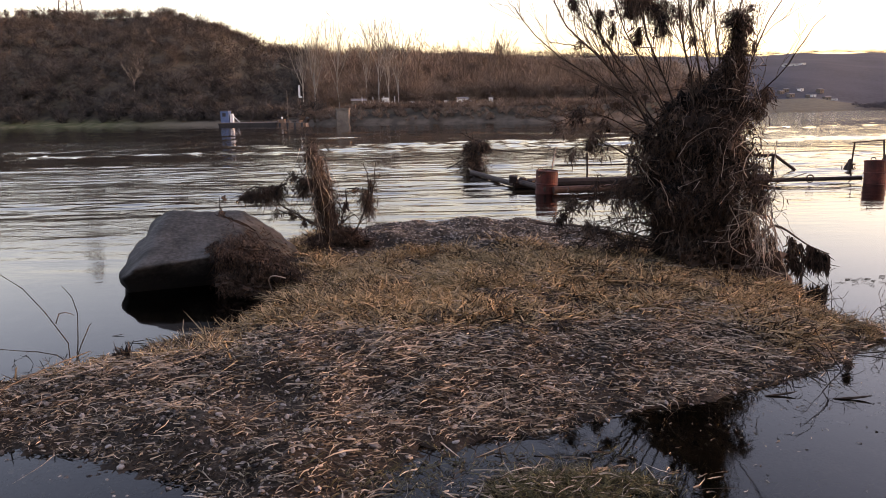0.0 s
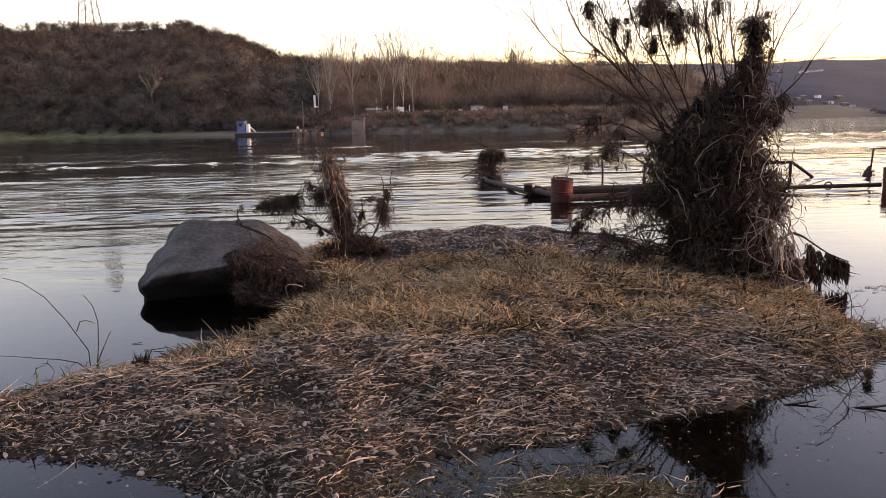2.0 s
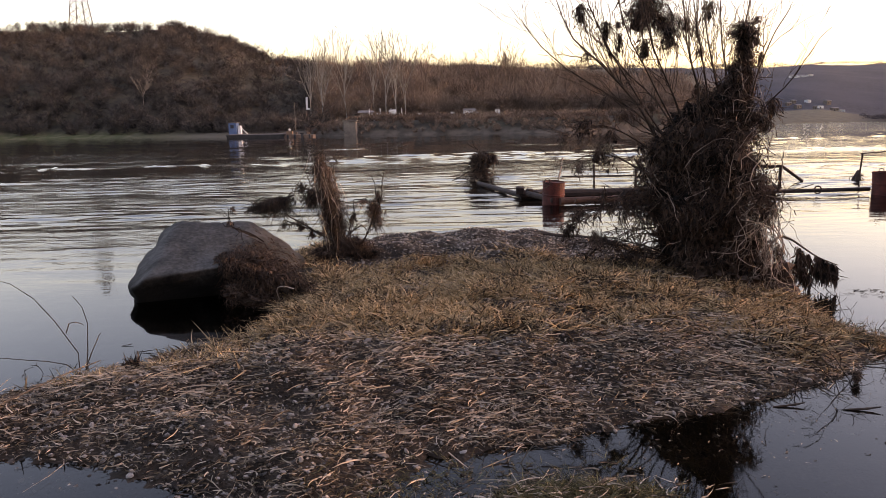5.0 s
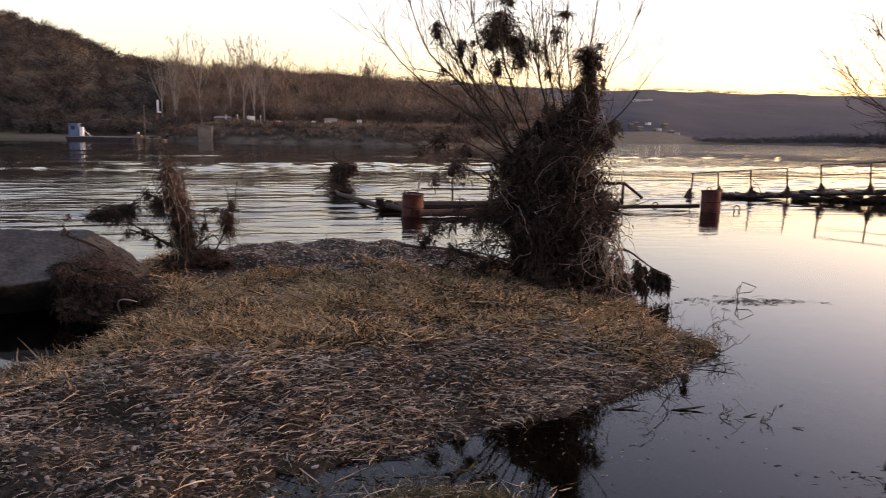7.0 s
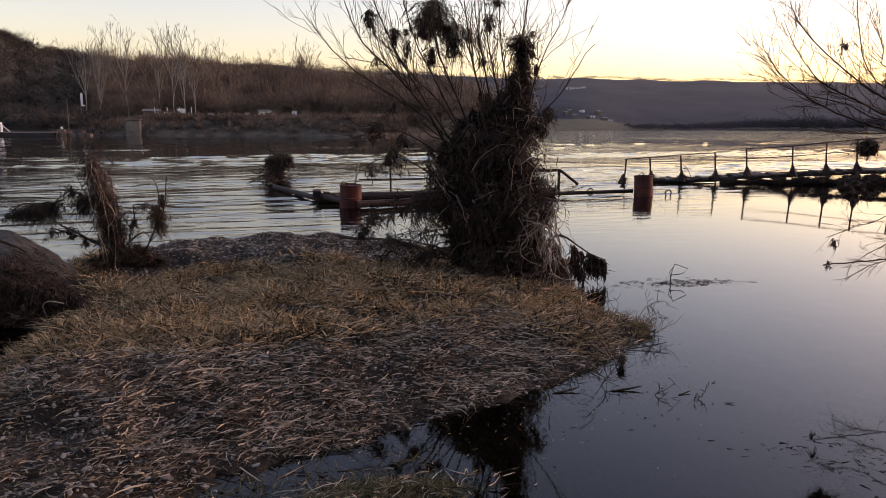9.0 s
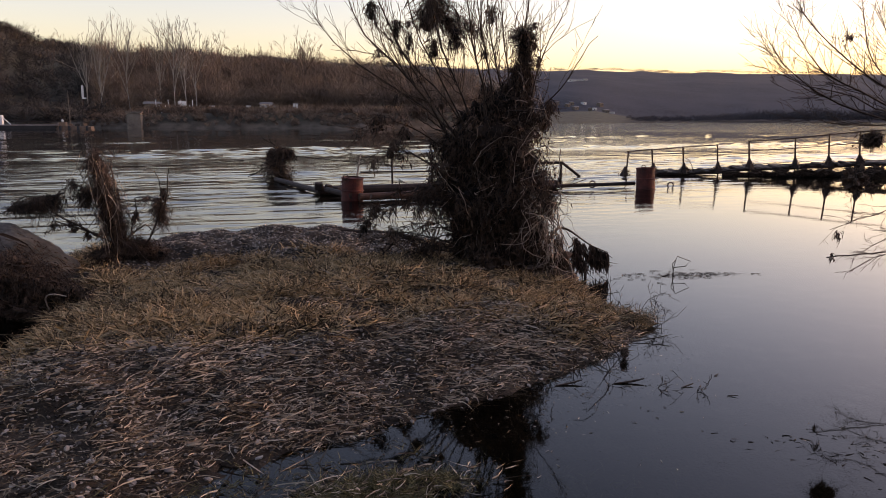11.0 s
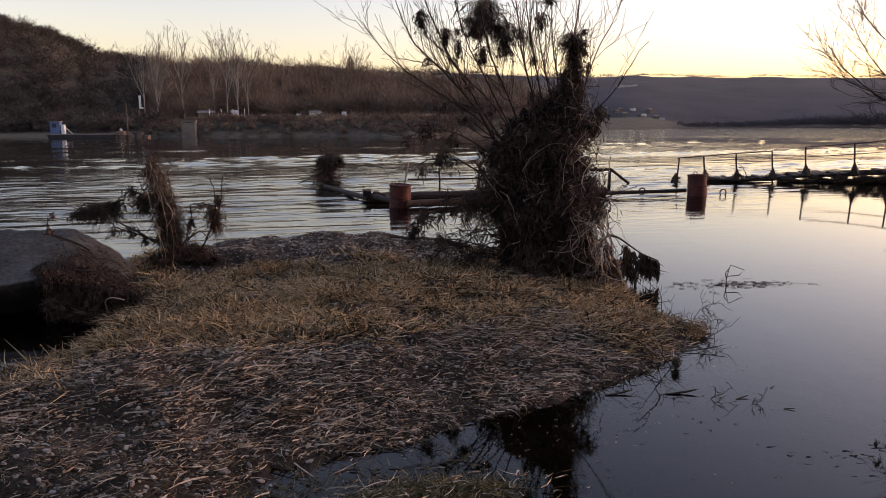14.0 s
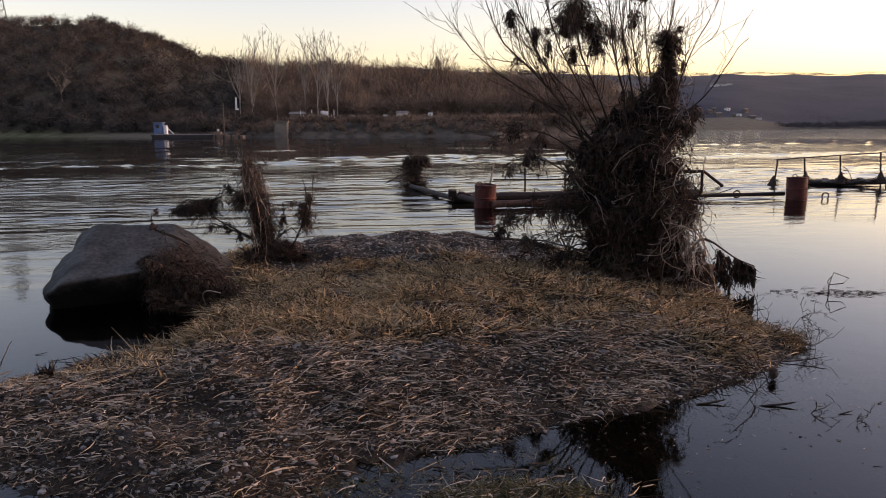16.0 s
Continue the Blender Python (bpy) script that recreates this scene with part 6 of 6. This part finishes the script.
M_CROWN = mat("pale_winter_twigs", (0.15, 0.122, 0.095), (0.38, 0.315, 0.255), 0.3, 0.9, 0, 3.0, island=True)
for k, (az, r, el, sp, st, pale) in enumerate([(-9.7, 139, 5.75, 0.22, 8, 1), (-10.6, 140, 5.3, 0.2, 5, 1), (-7.9, 141, 5.45, 0.28, 7, 1), (-5.8, 143, 5.2, 0.26, 6, 1), (-4.9, 138, 5.7, 0.18, 7, 1), (-4.1, 138.5, 5.75, 0.2, 7, 1), (-3.4, 140, 5.3, 0.26, 6, 1),
                                          (-1.9, 150, 4.85, 0.3, 6, 0), (-0.8, 152, 4.6, 0.3, 5, 0), (0.0, 156, 4.75, 0.24, 6, 0), (1.6, 158, 4.5, 0.3, 5, 0), (3.4, 160, 5.0, 0.4, 7, 0), (4.4, 158, 5.4, 0.5, 11, 0), (5.1, 160, 5.0, 0.4, 7, 0), (7.9, 156, 4.6, 0.35, 7, 0), (8.8, 158, 4.4, 0.3, 5, 0), (10.5, 158, 4.2, 0.35, 5, 0), (13, 160, 4.1, 0.35, 5, 0), (-12.6, 165, 5.1, 0.4, 6, 0)]):
    x, y = r * math.sin(radians(az)), r * math.cos(radians(az))
    bare_tree("birch_tree" if pale else "bare_tree", x, y, 1.95 + r * math.tan(radians(el)), sp, 70 + k, M_PALE if pale else M_BARK, "tall bare pale-barked tree on the far bank" if pale else "bare brown-twigged tree on the far bank", st)
bare_tree("dead_tree", -59, 143, 11.5, 0.6, 120, M_CROWN, "pale dead tree below the scrub on the hillside", 6)


def hut(x, y, w, d, h, seed, label, wall, rz=0.0):
    z = ground_at(x, y)
    t = thing("riverside_hut", (x, y, z), label, "hut", "huts on the far bank")
    t.rotation_euler = (0, 0, radians(rz))
    b = bmesh.new()
    box(b, (0, 0, h / 2 - 0.2), (w, d, h + 0.4))
    shell = part("wall", b, wall, t)
    b = bmesh.new()
    vs = [b.verts.new(p) for p in ((-w * 0.58, -d * 0.6, h), (w * 0.58, -d * 0.6, h), (w * 0.58, d * 0.6, h), (-w * 0.58, d * 0.6, h), (-w * 0.5, 0, h + w * 0.16), (w * 0.5, 0, h + w * 0.16))]
    for q in ((0, 1, 5, 4), (2, 3, 4, 5), (1, 2, 5), (3, 0, 4), (0, 3, 2, 1)):
        b.faces.new([vs[i] for i in q])
    part("roof", b, M_ROOF, t)
    if w > 2:
        b = bmesh.new()
        box(b, (w * 0.22, -d / 2, h * 0.6), (w * 0.2, 0.08, h * 0.25))
        part("window", b, M_DARK, shell)
    b = bmesh.new()
    box(b, (-w * 0.2, -d / 2, h * 0.3), (w * 0.2, 0.08, h * 0.66))
    part("door", b, M_DARK, shell)
    return t


M_WHITE = mat("weathered_white_paint", (0.55, 0.53, 0.5), (0.8, 0.79, 0.76), 1.0, 0.8, 0.1, 8)
M_ROOF = mat("grey_roof", (0.12, 0.11, 0.105), (0.24, 0.22, 0.21), 1.0, 0.8, 0.2, 8)
M_DARK = mat("dark_opening", (0.02, 0.02, 0.022), (0.04, 0.04, 0.045), 1.0, 0.5, 0, 8)
M_BLUE = mat("faded_blue_paint", (0.06, 0.10, 0.20), (0.11, 0.17, 0.29), 1.0, 0.7, 0.1, 8)
M_OCHRE = mat("ochre_hull_paint", (0.10, 0.062, 0.042), (0.22, 0.14, 0.095), 1.0, 0.7, 0.1, 8)
M_HULL = mat("dark_hull", (0.015, 0.013, 0.012), (0.04, 0.035, 0.032), 1.0, 0.7, 0.1, 8)
M_DECK = mat("worn_deck", (0.16, 0.12, 0.11), (0.28, 0.22, 0.20), 1.0, 0.8, 0.1, 8)
M_BRICK = mat("pale_masonry", (0.10, 0.08, 0.065), (0.22, 0.18, 0.145), 0.8, 0.9, 0.2, 6)
for k, (x, y, w, d, h) in enumerate([(0.6, 139, 0.8, 0.8, 1.3), (3.7, 139, 2.2, 1.4, 1.5), (4.9, 138.5, 0.9, 0.9, 1.1), (8.9, 138, 0.8, 0.8, 1.5), (-5.7, 139, 0.9, 0.8, 1.3)]):
    hut(x, y, w, d, h, k, "small white hut among bare trees on the far bank", M_WHITE)
hut(-15.6, 138, 2.6, 2.4, 1.7, 9, "pale masonry hut by the ferry landing", M_BRICK, 8)
terrace = thing("white_terrace", (-11.8, 137, ground_at(-11.8, 137)), "white railed terrace between birch trunks on the far bank", "terrace")
b = bmesh.new()
box(b, (0, 0, 0.1), (6.2, 1.2, 0.25))
part("floor_slab", b, M_WHITE, terrace)
for k in range(13):
    pipe("post", (-3 + 0.5 * k, -0.5, 0.1), (-3 + 0.5 * k, -0.5, 1.0 + (1.2 if k % 4 == 0 else 0.3 * (k % 2))), 0.07, M_WHITE, terrace, seg=6)
b = bmesh.new()
box(b, (1.2, 0.2, 1.0), (1.3, 0.8, 1.9))
part("booth", b, M_WHITE, terrace)


def ferry():
    t = thing("ferry_pontoon", (-29.0, 111.5, 0), "flat dark ferry pontoon with a small blue cabin", "boat")
    b = bmesh.new()
    box(b, (0, 0, 0.12), (9.0, 3.2, 0.7))
    for v in b.verts:
        if v.co.z < 0:
            v.co.x *= 0.92
    part("hull", b, M_HULL, t)
    b = bmesh.new()
    box(b, (0.3, 0, 0.52), (8.4, 3.0, 0.1))
    part("deck", b, M_DECK, t)
    b = bmesh.new()
    box(b, (4.1, 0, 0.62), (0.9, 2.6, 0.08), ry=-16)
    part("ramp", b, M_DECK, t)
    b = bmesh.new()
    box(b, (-3.7, 0.2, 1.4), (1.2, 1.4, 1.7))
    cabin = part("cabin", b, M_BLUE, t, "faded blue cabin")
    b = bmesh.new()
    box(b, (-3.7, 0.2, 2.28), (1.4, 1.6, 0.08))
    part("cabin_roof", b, M_ROOF, cabin)
    b = bmesh.new()
    box(b, (-3.75, -0.52, 1.7), (0.5, 0.05, 0.5))
    part("window", b, M_DARK, cabin)
    b = bmesh.new()
    box(b, (-2.75, 0.1, 1.2), (0.42, 0.8, 1.3))
    part("door", b, M_WHITE, t, "white door panel")
    pipe("brace", (-2.4, -0.4, 1.5), (-1.5, -0.4, 0.6), 0.06, M_WHITE, t, seg=6)
    for k in range(7):
        pipe("rail_post", (-1.4 + k, 1.5, 0.55), (-1.4 + k, 1.5, 1.0), 0.035, M_STEEL, t, seg=6)
    pipe("handrail", (-1.4, 1.5, 1.0), (4.6, 1.5, 0.98), 0.035, M_STEEL, t, seg=6)
    u = thing("landing_barge", (-22.6, 111.0, 0), "small ochre landing barge beside the ferry", "boat")
    b = bmesh.new()
    box(b, (0, 0, 0.1), (4.4, 2.2, 0.7))
    for v in b.verts:
        if v.co.x > 0:
            v.co.z *= 0.75
    part("hull", b, M_OCHRE, u)
    for k in range(4):
        pipe("fender", (-1.6 + 1.1 * k, -1.15, -0.05), (-1.6 + 1.1 * k, -1.15, 0.42), 0.17, M_DARK, u, seg=8)
    b = bmesh.new()
    box(b, (-1.5, 0, 0.65), (0.9, 1.2, 0.5))
    part("wheelhouse", b, M_OCHRE, u)
    for k, (x, w, h) in enumerate([(-0.5, 0.4, 0.3), (0.3, 0.6, 0.22), (1.2, 0.5, 0.34)]):
        b = bmesh.new()
        box(b, (x, 0.2 * (k - 1), 0.42 + h / 2), (w, 0.6, h), 12 * k)
        part("crate", b, M_HULL if k % 2 else M_OCHRE, u)
    lamp = thing("white_lamp", (-24.2, 111.4, 1.1), "small white lantern on the landing barge", "lantern")
    b = bmesh.new()
    bmesh.ops.create_icosphere(b, subdivisions=2, radius=0.2)
    part("globe", b, M_WHITE, lamp)
    pipe("stand", (0, 0, -0.9), (0, 0, -0.1), 0.05, M_STEEL, lamp)


ferry()
mast = thing("mast", (-23.6, 112.9, 0.2), "slender grey mast at the ferry landing", "mast")
pipe("pole", (0, 0, -0.5), (0, 0, 4.95), 0.07, M_PLANK, mast)
sign = thing("river_sign", (-23.8, 124, ground_at(-23.8, 124)), "white river sign board on a pole", "sign")
pipe("pole", (0, 0, 0), (0, 0, 6.3 - ground_at(-23.8, 124)), 0.07, M_STEEL, sign)
b = bmesh.new()
box(b, (0, -0.12, 5.4 - ground_at(-23.8, 124)), (0.32, 0.08, 1.8))
part("board", b, M_WHITE, sign)
b = bmesh.new()
box(b, (0.15, -0.14, 4.4 - ground_at(-23.8, 124)), (0.6, 0.08, 0.22))
part("cross_board", b, M_WHITE, sign)
pillar = thing("masonry_pillar", (-15.6, 116.0, 0.1), "broad pale masonry pillar at the water's edge", "pillar")
b = bmesh.new()
box(b, (0, 0, 0.7), (2.0, 1.6, 2.8))
bmesh.ops.bevel(b, geom=b.edges[:], offset=0.12, segments=1, affect="EDGES")
part("shaft", b, M_BRICK, pillar)
b = bmesh.new()
box(b, (0, 0, 2.2), (2.2, 1.8, 0.2))
part("cap", b, M_BRICK, pillar)


def pylon(x, y):
    z = ground_at(x, y)
    t = thing("power_pylon", (x, y, z), "tall lattice steel pylon on the hilltop", "pylon")
    H, wb, wt = 52 - z + 6, 3.4, 0.7

    def corner(k, h):
        w = wb + (wt - wb) * h / H
        return Vector((w * (1 if k in (0, 1) else -1), w * (1 if k in (0, 3) else -1), h))

    for k in range(4):
        pipe("leg", corner(k, -1), corner(k, H), 0.16, M_STEEL, t, seg=5)
    for j in range(9):
        h0, h1 = H * j / 9, H * (j + 1) / 9
        for k in range(4):
            pipe("brace", corner(k, h0), corner((k + 1) % 4, h1), 0.09, M_STEEL, t, seg=4)
            pipe("brace", corner(k, h1), corner((k + 1) % 4, h0), 0.09, M_STEEL, t, seg=4)
    for h in (0.72, 0.86, 0.98):
        pipe("crossarm", (-4.0, 0, H * h), (4.0, 0, H * h), 0.14, M_STEEL, t, seg=5)


pylon(-127.5, 262)


def house(x, y, w, d, h, rz):
    t = hut(x, y, w, d, h, 0, "small pale distant house below the far hill", M_BRICK if h > 1.05 else M_WHITE, rz)
    t.name = "village_house"
    t["category"], t["group"] = "house", "houses of the distant village"


q = random.Random(3)
for k in range(11):
    az, r = radians(23.4 + 0.42 * k + q.uniform(-0.2, 0.2)), q.uniform(352, 372)
    house(r * math.sin(az), r * math.cos(az), q.uniform(1.0, 2.8), q.uniform(1.5, 2.4), q.uniform(0.6, 1.5), q.uniform(-20, 20))
for k in range(3):
    az, r = radians(24.6 + 0.5 * k), 505 + 4 * k
    house(r * math.sin(az), r * math.cos(az), q.uniform(2.4, 5), 2.4, q.uniform(0.7, 1.0), q.uniform(-10, 10))


# ---- single stones lying on the gravel ----
def stones():
    q = np.random.default_rng(55)
    shapes = []
    for k in range(6):
        b = pebble_mesh(k + 3, 2)
        me = bpy.data.meshes.new("stone")
        b.to_mesh(me)
        b.free()
        me.materials.append(M_PEBBLE)
        me.polygons.foreach_set("use_smooth", [True] * len(me.polygons))
        shapes.append(me)
    x, y, z, d = spit_points(2000, 56, 0.02)
    pick = (y < 5.9) | (y > 9.4)
    x, y, z = x[pick][:290], y[pick][:290], z[pick][:290]
    land = bpy.data.objects["ground"]
    for k in range(len(x)):
        s = 0.014 + 0.024 * q.random() ** 2.5
        ob = new("stone", shapes[k % 6])
        ob.matrix_world = pose(x[k], y[k], z[k] + s * 0.08, q.uniform(-15, 15), q.uniform(-15, 15), q.uniform(0, 360)) @ Matrix.Diagonal((s * q.uniform(0.9, 1.6), s, s * q.uniform(0.35, 0.6), 1))
        ob.parent = land


stones()
